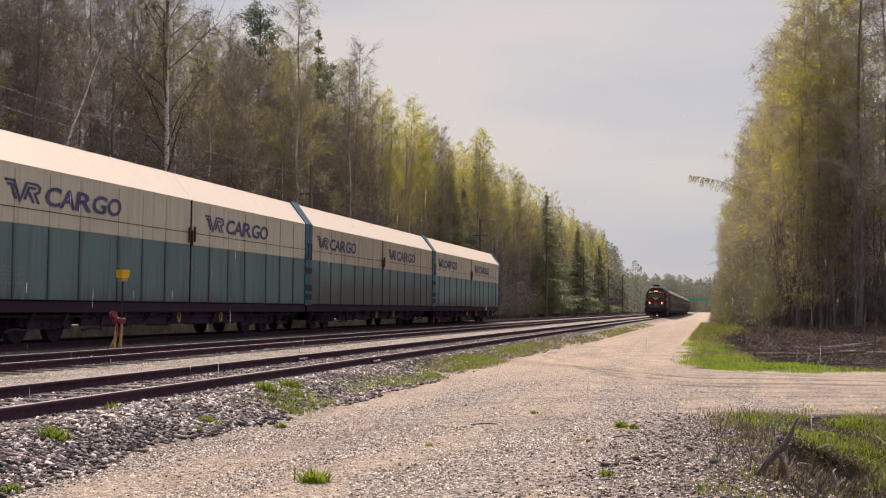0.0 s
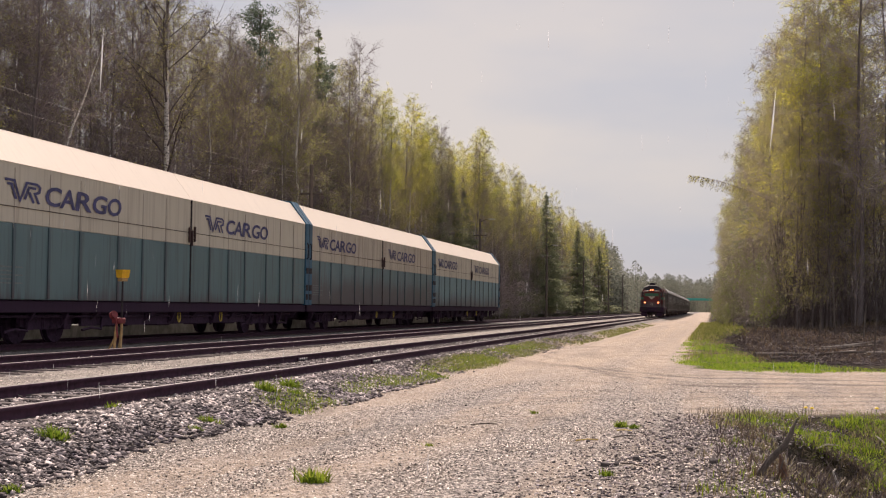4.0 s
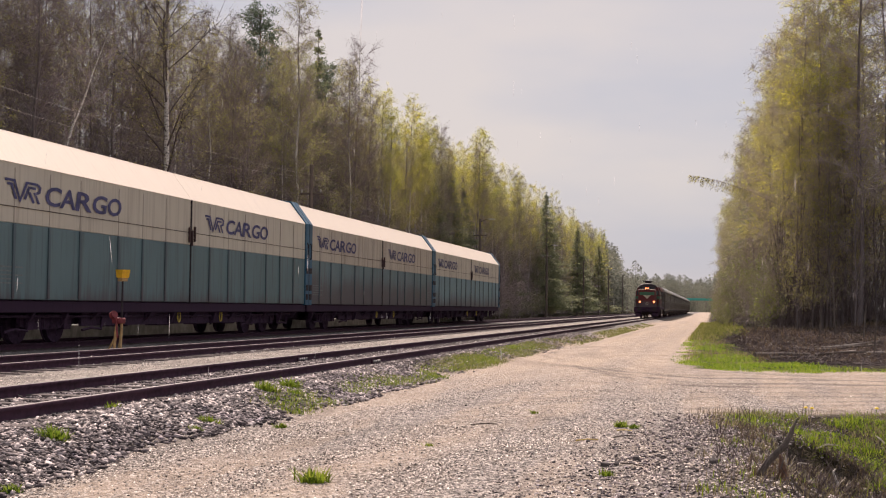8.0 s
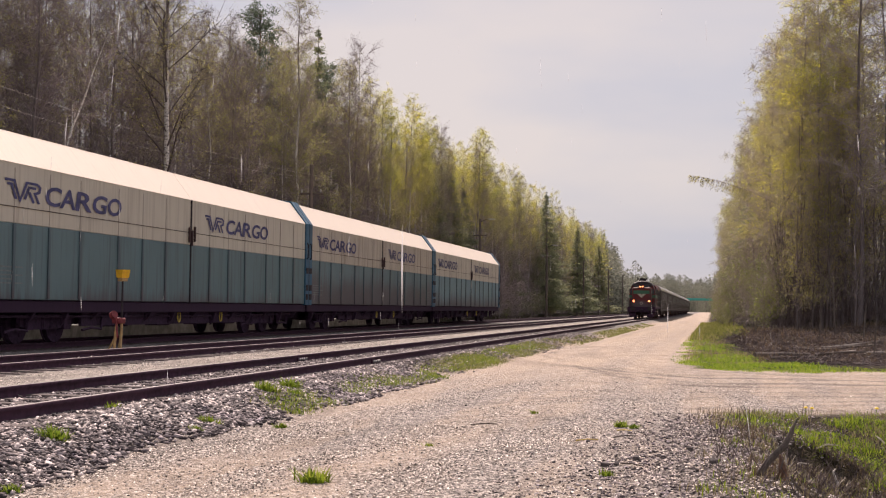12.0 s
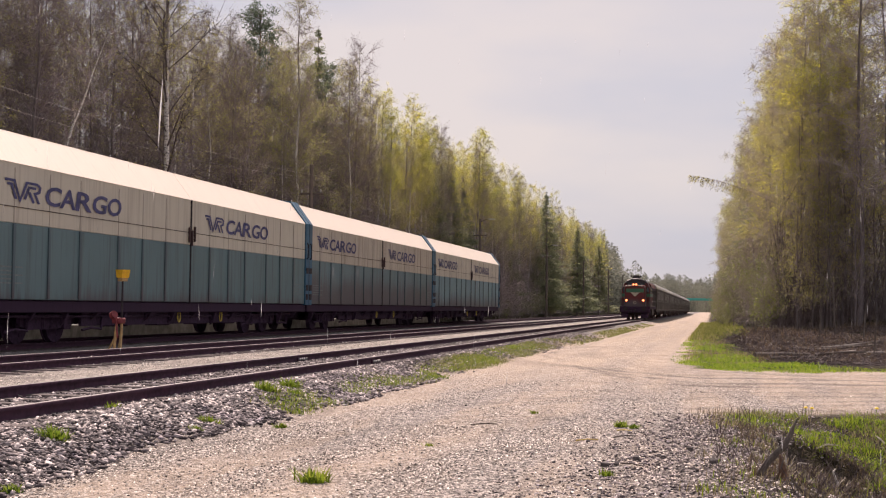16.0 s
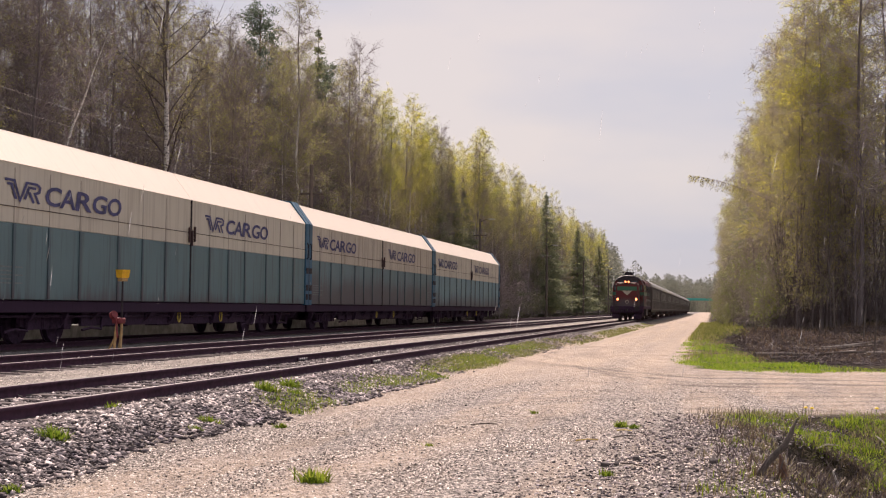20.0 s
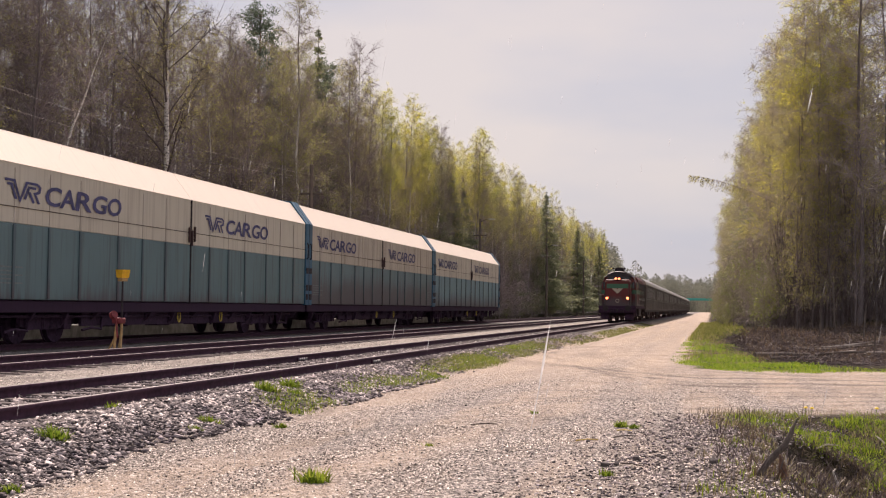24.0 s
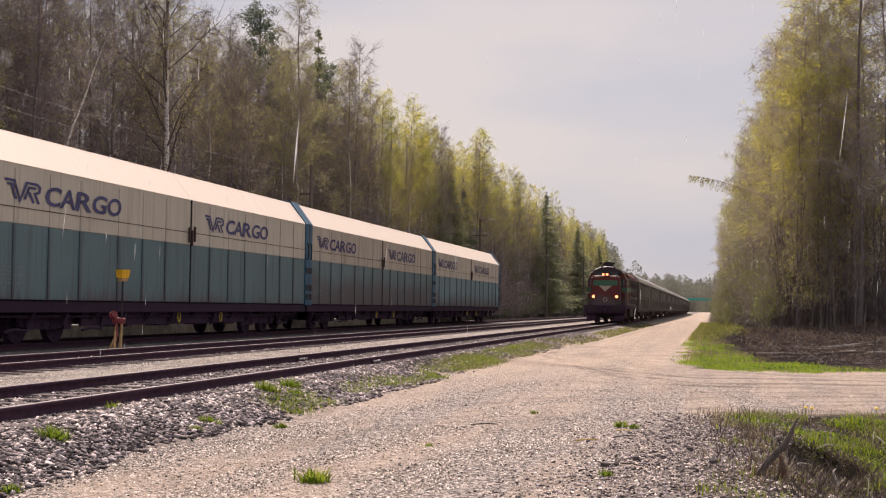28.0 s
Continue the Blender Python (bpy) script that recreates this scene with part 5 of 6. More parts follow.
# ---- grass and stones ----
def blades(name, label, at, height, mat, seed, width=0.006, lean=0.5):
    """Single blades of grass, each a bent narrow leaf."""
    rng = np.random.default_rng(seed)
    at = np.asarray(at, float)
    n = len(at)
    z = ground_z(at[:, 0], at[:, 1])
    base = np.column_stack([at[:, 0], at[:, 1], z - 0.01])
    h = (height * rng.uniform(0.5, 1.2, n))[:, None] * (at[:, 2:3] if at.shape[1] > 2 else 1.0)
    az = rng.uniform(0, math.tau, n)
    d = np.column_stack([np.cos(az), np.sin(az), np.zeros(n)])
    side = np.column_stack([-np.sin(az), np.cos(az), np.zeros(n)]) * width
    tip = base + h * (np.array([0, 0, 1.0]) + d * rng.uniform(0.1, lean, (n, 1)))
    mid = base + (tip - base) * 0.5 + h * np.array([0, 0, 0.12])
    v = np.stack([base - side, base + side, mid + side * 0.8, mid - side * 0.8, tip], 1).reshape(-1, 3)
    i = np.arange(n)[:, None] * 5
    f = np.concatenate([i + np.array([[0, 1, 2]]), i + np.array([[0, 2, 3]]), i + np.array([[3, 2, 4]])])
    return tagged(new(name, mesh_np(name, v, f, [mat])), label, "grass", kind="stuff")


def scatter(n, x0, x1, y0, y1, seed, keep=None):
    rng = np.random.default_rng(seed)
    p = np.column_stack([rng.uniform(x0, x1, n), rng.uniform(y0, y1, n)])
    return p if keep is None else p[keep(p[:, 0], p[:, 1], rng)]


def stones(name, label, p, size, seed, mat, sink=0.3, flat=0.5, tilt=0.85, whole=True):
    rng = np.random.default_rng(seed)
    n = len(p)
    octa = np.array([(1, 0, 0), (0, 1, 0), (-1, 0, 0), (0, -1, 0), (0, 0, 1), (0, 0, -1)], float)
    tri = np.array([(0, 1, 4), (1, 2, 4), (2, 3, 4), (3, 0, 4), (1, 0, 5), (2, 1, 5), (3, 2, 5), (0, 3, 5)])
    s = size * (0.45 + 1.1 * rng.uniform(0, 1, (n, 1, 1)) ** 1.6) * rng.uniform(0.42, 1.4, (n, 6, 1))
    a, b = rng.uniform(0, math.tau, n), rng.uniform(-tilt, tilt, n)
    if not whole:
        tri = tri[:4]
    ca, sa, cb, sb = np.cos(a), np.sin(a), np.cos(b), np.sin(b)
    o = np.zeros(n)
    R = np.stack([np.stack([ca, -sa * cb, sa * sb], -1), np.stack([sa, ca * cb, -ca * sb], -1), np.stack([o, sb, cb], -1)], 1)
    v = np.einsum("nij,nkj->nki", R, octa[None] * s * np.array([1.0, 0.66, flat]))
    z = ground_z(p[:, 0], p[:, 1]) + size * (0.5 - sink)
    v += np.column_stack([p, z])[:, None]
    f = (tri[None] + (np.arange(n) * 6)[:, None, None]).reshape(-1, 3)
    return tagged(new(name, mesh_np(name, v.reshape(-1, 3), f, [mat])), label, "gravel", kind="stuff")


def off_sleepers(x, y, r):
    """Leaves most of each sleeper of the near tracks free of stones."""
    u = np.abs((y - 4.0 + 0.305) % 0.61 - 0.305)
    on = (u < 0.12) & ((np.abs(x + 7.24) < 1.3) | (np.abs(x + 11.86) < 1.3))
    return ~on | (r.random(len(x)) < 0.3)


stones("track_ballast", "coarse grey crushed stone along the track", np.concatenate([
    scatter(43000, -6.6, -4.75, 6.5, 24, 1, lambda x, y, r: off_sleepers(x, y, r) & (x < -5.0 + 0.22 * lump(x, y, 1.3, 2) + r.normal(0, 0.13, len(x)))),
    scatter(11000, -6.6, -4.75, 24, 60, 2, lambda x, y, r: x < -5.1 + 0.2 * lump(x, y, 1.3, 2) + r.normal(0, 0.12, len(x))),
    scatter(15000, -8.9, -6.4, 8, 34, 3, off_sleepers), scatter(6000, -8.9, -6.6, 34, 70, 4, off_sleepers), scatter(6000, -13.6, -10.9, 20, 50, 5, off_sleepers)]), 0.041, 6, M_BALLAST, 0.25, 0.36, 0.9)


def grit_keep(x, y, r):
    """Loose stones lie between and beside the wheel lanes and thicken towards the ditch."""
    lane = x - 0.14 * (y - 10) + 0.16 * lump(x, y, 0.9, 3)
    p = 0.16 + 0.2 * smooth01(lane, -1.75, -0.9)
    for at, half in ((-4.75, 0.5), (-3.45, 0.4), (-2.2, 0.6)):
        p = np.maximum(p, 0.75 * (1 - smooth01(np.abs(lane - at), half * 0.3, half)))
    return r.random(len(x)) < p * (0.75 + 0.35 * lump(x, y * 0.4, 4.0, 5))


stones("road_gravel", "small loose stones on the gravel road", np.concatenate([
    scatter(150000, -5.4, 0.6, 7.3, 14.5, 7, grit_keep), scatter(60000, -5.0, 0.8, 14.5, 26, 57, lambda x, y, r: grit_keep(x, y, r) & (r.random(len(x)) < 1.15 - 0.1 * (y - 14.5))), scatter(7000, -5.2, 4, 16, 34, 8, grit_keep), scatter(6000, -10.9, -8.8, 14, 40, 10)]), 0.012, 9, M_PEBBLE, 0.35, 0.55, 0.9, False)
stones("ditch_rubble", "dark loose rubble at the ditch edge", scatter(22000, -2.4, 1.6, 7.6, 17.0, 26, lambda x, y, r: x - 0.1 * (y - 10) + r.normal(0, 0.35, len(x)) > -1.0), 0.019, 27, M_BALLAST, 0.35)


def uneven(p, s, lo, seed):
    """Adds how tall each blade stands, in clumps."""
    return np.column_stack([p, lo + (1 - lo) * (0.5 + 0.5 * lump(p[:, 0], p[:, 1], s, seed)) * (0.55 + 0.45 * lump(p[:, 0], p[:, 1], s * 2.7, seed + 1))])


def ditch_keep(x, y, r):
    lush = smooth01(x, 0.7, 1.15) * smooth01(y, 14.45, 14.8) + smooth01(x, 1.4, 1.75) * (0.55 + 0.45 * lump(x, y, 1.7, 2))
    weeds = 0.42 * smooth01(x, -0.1, 0.35) * (1 - smooth01(x, 0.7, 0.9)) * smooth01(y, 12.0, 14.0) + 0.12
    p = np.maximum(lush, weeds * (0.6 + 0.9 * lump(x, y, 3.1, 4)))
    front = 16.9 + 0.35 * np.clip(x, 0, 3) + 0.3 * lump(x, y, 2.3, 5)
    p = p * smooth01(0.6 * lump(x, y, 5.3, 2) + 0.5 * lump(x, y, 2.2, 6) + r.normal(0, 0.15, len(x)), -0.25, 0.35)
    return (r.random(len(x)) < p) & (x > 0.05 + 0.3 * lump(x, y, 2.1, 2) + r.normal(0, 0.15, len(x))) & (y < front + r.normal(0, 0.2, len(x)))


blades("ditch_grass", "lush green grass in the roadside ditch", uneven(scatter(90000, -0.1, 4.6, 9.0, 18.6, 11, ditch_keep), 3.1, 0.2, 1), 0.17, M_GRASS, 12, 0.0042, 1.5)
blades("dry_grass", "dead brown grass in the washed-out hollow", scatter(9000, 0.3, 2.4, 10.6, 14.9, 33, lambda x, y, r: lump(x, y, 3.3, 5) + r.normal(0, 0.4, len(x)) > 0.1), 0.09, M_DEADGRASS, 34, 0.004, 1.6)
blades("dry_grass", "dry straw-coloured grass in the ditch", scatter(15000, -0.3, 3.2, 9.0, 17.4, 13, lambda x, y, r: (x > 0.1 + 0.3 * lump(x, y, 2.1, 2) + r.normal(0, 0.2, len(x))) & (lump(x, y, 2.6, 7) + r.normal(0, 0.3, len(x)) > 0.1)), 0.1, M_DRY, 14, 0.0035, 1.0)


def verge_keep(x, y, r):
    thin = r.random(len(x)) < 1 - 0.5 * smooth01(y + 1.5 * lump(x, y, 1.6, 2), 33.5, 38)
    edge = 2.3 - 0.11 * (y - 32)
    return thin & (y > 29.6 + r.normal(0, 0.22, len(x)) + 0.9 * smooth01(-x, -0.4, 0.6) + 0.35 * smooth01(x, 2.2, 4.0) + 0.35 * lump(x, y * 0, 1.3, 2) + 0.2 * lump(x, y * 0, 4.1, 1)) & ((x < edge + r.normal(0, 0.35, len(x))) & (x > -0.85 + 0.42 * (1 - smooth01(y, 36, 46)) + 0.3 * lump(x * 0, y, 0.9) + 0.2 * lump(x, y, 2.7, 3) + r.normal(0, 0.2, len(x))) | (y < 31.4) & (x > 0) & (r.random(len(x)) < 0.5))


blades("verge_grass", "bright fresh grass on the road verge", uneven(scatter(130000, -1.1, 5.5, 29.0, 58, 15, verge_keep), 1.5, 0.15, 3), 0.14, M_VERGEGRASS, 16, 0.008, 1.6)
blades("dry_grass", "dry grass among the green of the verge", scatter(5000, -0.7, 2.2, 33, 64, 55, lambda x, y, r: (x < 2.2 - 0.05 * (y - 33)) & (lump(x, y, 1.4, 3) + r.normal(0, 0.5, len(x)) > -0.2)), 0.13, M_DRY, 56, 0.007, 1.2)
blades("verge_grass", "rough grass along the far verge", scatter(9000, -1.0, 1.6, 56, 130, 17), 0.17, M_DULLGRASS, 18, 0.018, 1.2)
blades("trackside_grass", "sparse grass between ballast and road", scatter(60000, -6.0, -4.6, 15, 48, 19, lambda x, y, r: (np.abs(x + 5.2 + 0.012 * (y - 15)) < 0.42 + r.normal(0, 0.1, len(x))) & (lump(x * 0.7, y, 0.5, 1) + r.normal(0, 0.3, len(x)) > 0.35 - 0.016 * (y - 15))), 0.06, M_DULLGRASS, 20, 0.006, 1.8)
blades("trackside_grass", "bright short grass at the road's edge", scatter(26000, -5.85, -4.7, 15.2, 44, 37, lambda x, y, r: (np.abs(x + 5.12 + 0.02 * (y - 15) - 0.2 * lump(x, y, 0.8, 2)) < 0.24 + r.normal(0, 0.07, len(x))) & (lump(x * 0.6, y, 0.7, 4) + 0.5 * lump(x, y, 2.3, 1) + r.normal(0, 0.25, len(x)) > -0.05)), 0.075, M_WEED, 38, 0.006, 1.6)
blades("dry_grass", "dry stalks between ballast and road", scatter(9000, -5.8, -4.95, 15, 60, 28, lambda x, y, r: lump(x * 0.7, y, 0.6, 2) + r.normal(0, 0.4, len(x)) > 0.2), 0.055, M_DRY, 29, 0.004, 1.8)
blades("trackside_grass", "sparse grass between ballast and road", scatter(6000, -5.6, -4.6, 46, 110, 21, lambda x, y, r: lump(x, y, 0.4, 3) + r.normal(0, 0.4, len(x)) > -0.2), 0.09, M_DULLGRASS, 22, 0.013, 1.5)
blades("dry_grass", "dry undergrowth before the wood", scatter(6000, 1.2, 8.0, 36, 64, 23), 0.26, M_DEADGRASS, 24, 0.008, 0.9)

def weed(x, y, size, n, seed):
    """A clump of broad upright leaves with a few splayed ones round it."""
    rng = np.random.default_rng(seed)
    n = int(n * 1.7)
    at = np.column_stack([x + rng.normal(0, size * 0.42, n), y + rng.normal(0, size * 0.42, n), rng.uniform(0.5, 1.15, n)])
    blades("grass_tuft", "bright green weed tuft in the gravel", at, size, M_WEED, seed + 100, 0.0065, 1.5)


for i, (x, y, size, n) in enumerate(((-5.6, 10.45, 0.125, 150), (-2.96, 9.55, 0.115, 130), (-4.84, 8.45, 0.07, 70), (-6.25, 12.9, 0.08, 60), (-5.1, 12.4, 0.065, 60), (-5.2, 13.1, 0.085, 110), (-5.3, 13.05, 0.06, 50), (-4.62, 13.66, 0.07, 60), (-5.75, 16.4, 0.15, 170), (-5.75, 17.4, 0.15, 150), (-5.5, 16.8, 0.1, 80), (-6.2, 9.9, 0.06, 40), (-6.15, 9.2, 0.05, 40), (-2.67, 12.33, 0.04, 30), (-1.0, 14.88, 0.08, 110), (-0.85, 14.7, 0.06, 60), (-0.8, 10.3, 0.06, 50), (-2.2, 16.4, 0.05, 40))):
    weed(x, y, size, n, 100 + i)


# ---- line-side things ----
M_WOODPOLE = bark_dark("weathered_pole_wood", (0.07, 0.055, 0.05), (0.16, 0.13, 0.11))
M_YELLOW = plain("bright_yellow_paint", (0.75, 0.42, 0.02), 0.45, 0, 0.15)
M_OCHRE = plain("faded_ochre_paint", (0.42, 0.27, 0.12), 0.6, 0, 0.3)
M_REDPAINT = plain("faded_red_paint", (0.2, 0.035, 0.04), 0.6, 0, 0.3)
M_LAMPGLASS = plain("pale_lamp_cover", (0.42, 0.42, 0.4), 0.35, 0, 0.05)
M_WIRE = plain("grey_overhead_wire", (0.13, 0.12, 0.12), 0.6, 0.0, 0.1)
POLE_X = -20.0
POLE_YS = (17.5, 63.3, 112.6, 160.0, 207.3, 258.3, 300.0)


def build_pole():
    t = thing("lamp_pole", "weathered wooden pole with a lamp and crossarm", "lamp pole", "poles along the wood")
    part("pole", tube([(0, 0, -0.5), (0, 0, 4), (0, 0, 9.0)], [0.15, 0.13, 0.09], 10), M_WOODPOLE, t)
    part("crossarm", box(-0.6, 0.6, -0.05, 0.05, 7.5, 7.6, 0.01), M_WOODPOLE, t)
    for x in (-0.5, 0.5):
        part("insulator", tube([(x, 0, 7.6), (x, 0, 7.72), (x, 0, 7.78)], [0.03, 0.05, 0.02], 8), M_LAMPGLASS, t)
    arm = part("lamp_arm", tube([(0, 0, 8.7), (0.5, 0, 8.95), (0.9, 0, 9.0)], [0.03] * 3, 6), M_IRON, t)
    part("lamp_head", loft([(-0.13, [(0.75, 8.92), (1.35, 8.94), (1.35, 9.02), (0.75, 9.06)]), (0.13, [(0.75, 8.92), (1.35, 8.94), (1.35, 9.02), (0.75, 9.06)])]), M_LAMPGLASS, arm, "pale lamp head")
    return t


pole = build_pole()
for i, y in enumerate(POLE_YS):
    m = pose(POLE_X, y, float(ground_z(POLE_X, y)) + 0.3, 0, 0, 0)
    p = pole if i == 0 else copy_thing(pole, m)
    p.matrix_basis = m
    if i == 1:
        # this pole carries the wires alone
        p["label"] = "weathered wooden pole with a crossarm and no lamp"
        for o in list(p.children_recursive):
            if o.name.startswith(("lamp_head", "lamp_arm")):
                bpy.data.objects.remove(o)
        p.matrix_basis = pose(POLE_X, y, float(ground_z(POLE_X, y)) - 0.35)


def wire(x, z, sag):
    pts = []
    for a, b in zip(POLE_YS, POLE_YS[1:]):
        for k in range(10):
            u = k / 10
            pts.append((x, a + (b - a) * u, z - 4 * sag * u * (1 - u)))
    pts.append((x, POLE_YS[-1], z))
    tagged(part("overhead_wire", tube(pts, [0.006] * len(pts), 4), M_WIRE), "thin grey overhead wire sagging between poles", "wire", "overhead wires")


for x in (-0.5, 0.5):
    wire(POLE_X + x, 7.55, 0.85 if x < 0 else 0.6)


def build_point_lever(at):
    t = thing("point_lever", "ochre point lever stand with a yellow lantern on a rod", "point lever", at=at)
    for s in (-1, 1):
        part("leg", tube([(s * 0.10, -0.05, 0), (s * 0.10, 0.0, 0.5), (s * 0.09, 0.02, 0.78)], [0.035, 0.035, 0.03], 6), M_OCHRE, t)
        part("brace", tube([(s * 0.10, 0.0, 0.42), (s * 0.24, -0.12, 0.05)], [0.025, 0.025], 6), M_OCHRE, t)
    part("head_casting", box(-0.15, 0.15, -0.1, 0.1, 0.72, 0.86, 0.03), M_REDPAINT, t, "faded red head casting")
    part("counterweight", tube([(-0.12, -0.1, 0.9), (-0.02, -0.1, 0.94)], [0.09, 0.09], 10), M_REDPAINT, t)
    part("lever", tube([(0.05, -0.12, 0.85), (0.14, -0.14, 0.4)], [0.022, 0.022], 6), M_REDPAINT, t)
    part("rod", tube([(0.11, 0, 0.8), (0.11, 0, 1.72)], [0.022, 0.022], 6), M_IRON, t)
    lamp = part("lantern", loft([(-0.11, [(0.02, 1.78), (0.20, 1.78), (0.24, 1.97), (-0.02, 1.97)]), (0.11, [(0.02, 1.78), (0.20, 1.78), (0.24, 1.97), (-0.02, 1.97)])]), M_YELLOW, t, "bright yellow lantern")
    part("lantern_base", box(0.03, 0.19, -0.09, 0.09, 1.70, 1.775, 0.01), M_OCHRE, lamp)
    return t


build_point_lever(pose(-13.45, 28.0, -0.21, 0, 0, -25))

# low concrete platform edge seen below the wagons
tagged(part("concrete_kerb", box(-19.6, -19.2, 20, 92, -0.9, 0.32, 0.03), plain("weathered_concrete", (0.24, 0.23, 0.2), 0.9, 0, 0.35, 3)), "weathered low concrete kerb beside the track", "kerb", kind="structure")


def build_bridge():
    t = thing("road_bridge", "turquoise steel girder bridge over the line", "bridge")
    green = painted("turquoise_girder_paint", (0.05, 0.42, 0.36), 0.5, 0.15)
    part("girder", box(-34, 9, 618, 619, 5.35, 6.4, 0.05), green, t, "turquoise girder")
    part("deck", box(-36, 11, 619, 627, 6.0, 6.3, 0.05), M_SLEEPER, t)
    conc = plain("bridge_concrete", (0.28, 0.27, 0.26), 0.9, 0, 0.2, 1)
    for x in (-25.0, 4.0):
        part("abutment", box(x - 1.2, x + 1.2, 618.5, 627, -0.6, 5.95, 0.1), conc, t)


build_bridge()


# ---- ditch, brush and dead wood ----
M_DEADWOOD = bark_dark("dead_wood", (0.05, 0.04, 0.035), (0.2, 0.165, 0.14))
M_STRAW = plain("yellow_straw", (0.62, 0.45, 0.14), 0.7, 0, 0.2)
M_PALEWOOD = bark_dark("pale_bleached_wood", (0.3, 0.26, 0.22), (0.5, 0.45, 0.4))


def stick(name, label, pts, radii, mat, category="dead branch"):
    return tagged(part(name, tube(pts, radii, 7), mat), label, category, "dead wood")


stick("dead_branch", "crooked dark dead branch sticking out of the ditch", [(0.35, 10.72, -0.36), (0.45, 10.75, -0.22), (0.57, 10.78, -0.1), (0.62, 10.8, -0.01), (0.64, 10.8, 0.05), (0.68, 10.82, 0.12)], [0.028, 0.03, 0.027, 0.022, 0.014, 0.004], M_DEADWOOD)
stick("broken_stump", "short broken dark stump in the grass", [(0.55, 10.65, -0.37), (0.55, 10.65, -0.27), (0.53, 10.65, -0.16)], [0.045, 0.035, 0.008], M_PINEBARK, "stump")
stick("pale_twig", "thin pale twig lying in the ditch", [(1.15, 12.6, -0.63), (1.11, 12.7, -0.52), (1.14, 12.75, -0.5)], [0.012, 0.011, 0.006], M_PALEWOOD, "twig")
for i in range(26):
    u = random.uniform(0.45, 2.6)
    v = random.uniform(9.8, 16.0)
    g = float(ground_z(u, v))
    a, ln = random.uniform(0, math.tau), random.uniform(0.1, 0.26)
    stick("fallen_stick", "small dead stick in the ditch grass", [(u, v, g), (u + 0.5 * ln * math.cos(a), v + 0.5 * ln * math.sin(a), g + 0.05), (u + ln * math.cos(a), v + ln * math.sin(a), g + random.uniform(0.02, 0.2))], [0.012, 0.01, 0.004], M_DEADWOOD if i % 3 else M_PALEWOOD, "stick")


for name, x, y, dx, dy, mat, words in (("straw", -1.33, 13.1, 0.21, 0.12, "straw", "single yellow straw on the gravel"), ("straw", -1.0, 14.2, 0.16, -0.08, "straw", "single yellow straw on the gravel"), ("fallen_stick", -0.98, 13.5, 0.22, 0.1, "dark", "thin dark stick on the gravel"), ("fallen_stick", -2.66, 14.5, 0.28, 0.2, "dark", "thin dark stick on the gravel"), ("fallen_stick", -0.75, 11.1, 0.2, -0.12, "dark", "thin dark stick on the gravel")):
    g0, g1 = float(ground_z(x, y)), float(ground_z(x + dx, y + dy))
    stick(name, words, [(x, y, g0 + 0.012), (x + 0.5 * dx, y + 0.5 * dy + 0.02, (g0 + g1) / 2 + 0.02), (x + dx, y + dy, g1 + 0.014)], [0.007, 0.007, 0.005], M_STRAW if mat == "straw" else M_DEADWOOD, "straw" if mat == "straw" else "stick")


def dark_rock(x, y, size, seed):
    rng = random.Random(seed)
    bm = bmesh.new()
    bmesh.ops.create_icosphere(bm, subdivisions=1, radius=size)
    for v in bm.verts:
        v.co *= rng.uniform(0.65, 1.2)
        v.co.z *= 0.9
    bmesh.ops.recalc_face_normals(bm, faces=list(bm.faces))
    tagged(part("dark_stone", bm, M_DARKROCK, at=pose(x, y, float(ground_z(x, y)) + size * 0.3)), "single dark jagged stone on the gravel", "stone", "loose dark stones")


M_DARKROCK = plain("dark_jagged_rock", (0.06, 0.05, 0.05), 0.8, 0, 0.5)
for i, (x, y, s) in enumerate(((-0.64, 11.5, 0.05), (-0.42, 11.9, 0.035), (-0.86, 10.9, 0.045), (-0.78, 11.0, 0.03), (-0.2, 12.6, 0.04), (0.02, 11.4, 0.05), (-0.9, 12.5, 0.03), (-1.2, 13.0, 0.025))):
    dark_rock(x, y, s, 500 + i)
M_PETAL = plain("dandelion_yellow", (0.85, 0.6, 0.02), 0.6, 0, 0.1)


def dandelion(x, y):
    t = thing("dandelion", "small yellow dandelion in the grass", "flower", "dandelions", pose(x, y, float(ground_z(x, y))))
    part("stem", tube([(0, 0, 0), (0.01, 0, 0.08)], [0.004, 0.003], 5), M_GRASS, t)
    bm = tube([(0.01, 0, 0.08), (0.01, 0, 0.09), (0.01, 0, 0.105)], [0.012, 0.03, 0.012], 9)
    part("flower_head", bm, M_PETAL, t, "yellow flower head")


for x, y in ((1.17, 17.3), (1.24, 17.2), (2.05, 17.4)):
    dandelion(x, y)


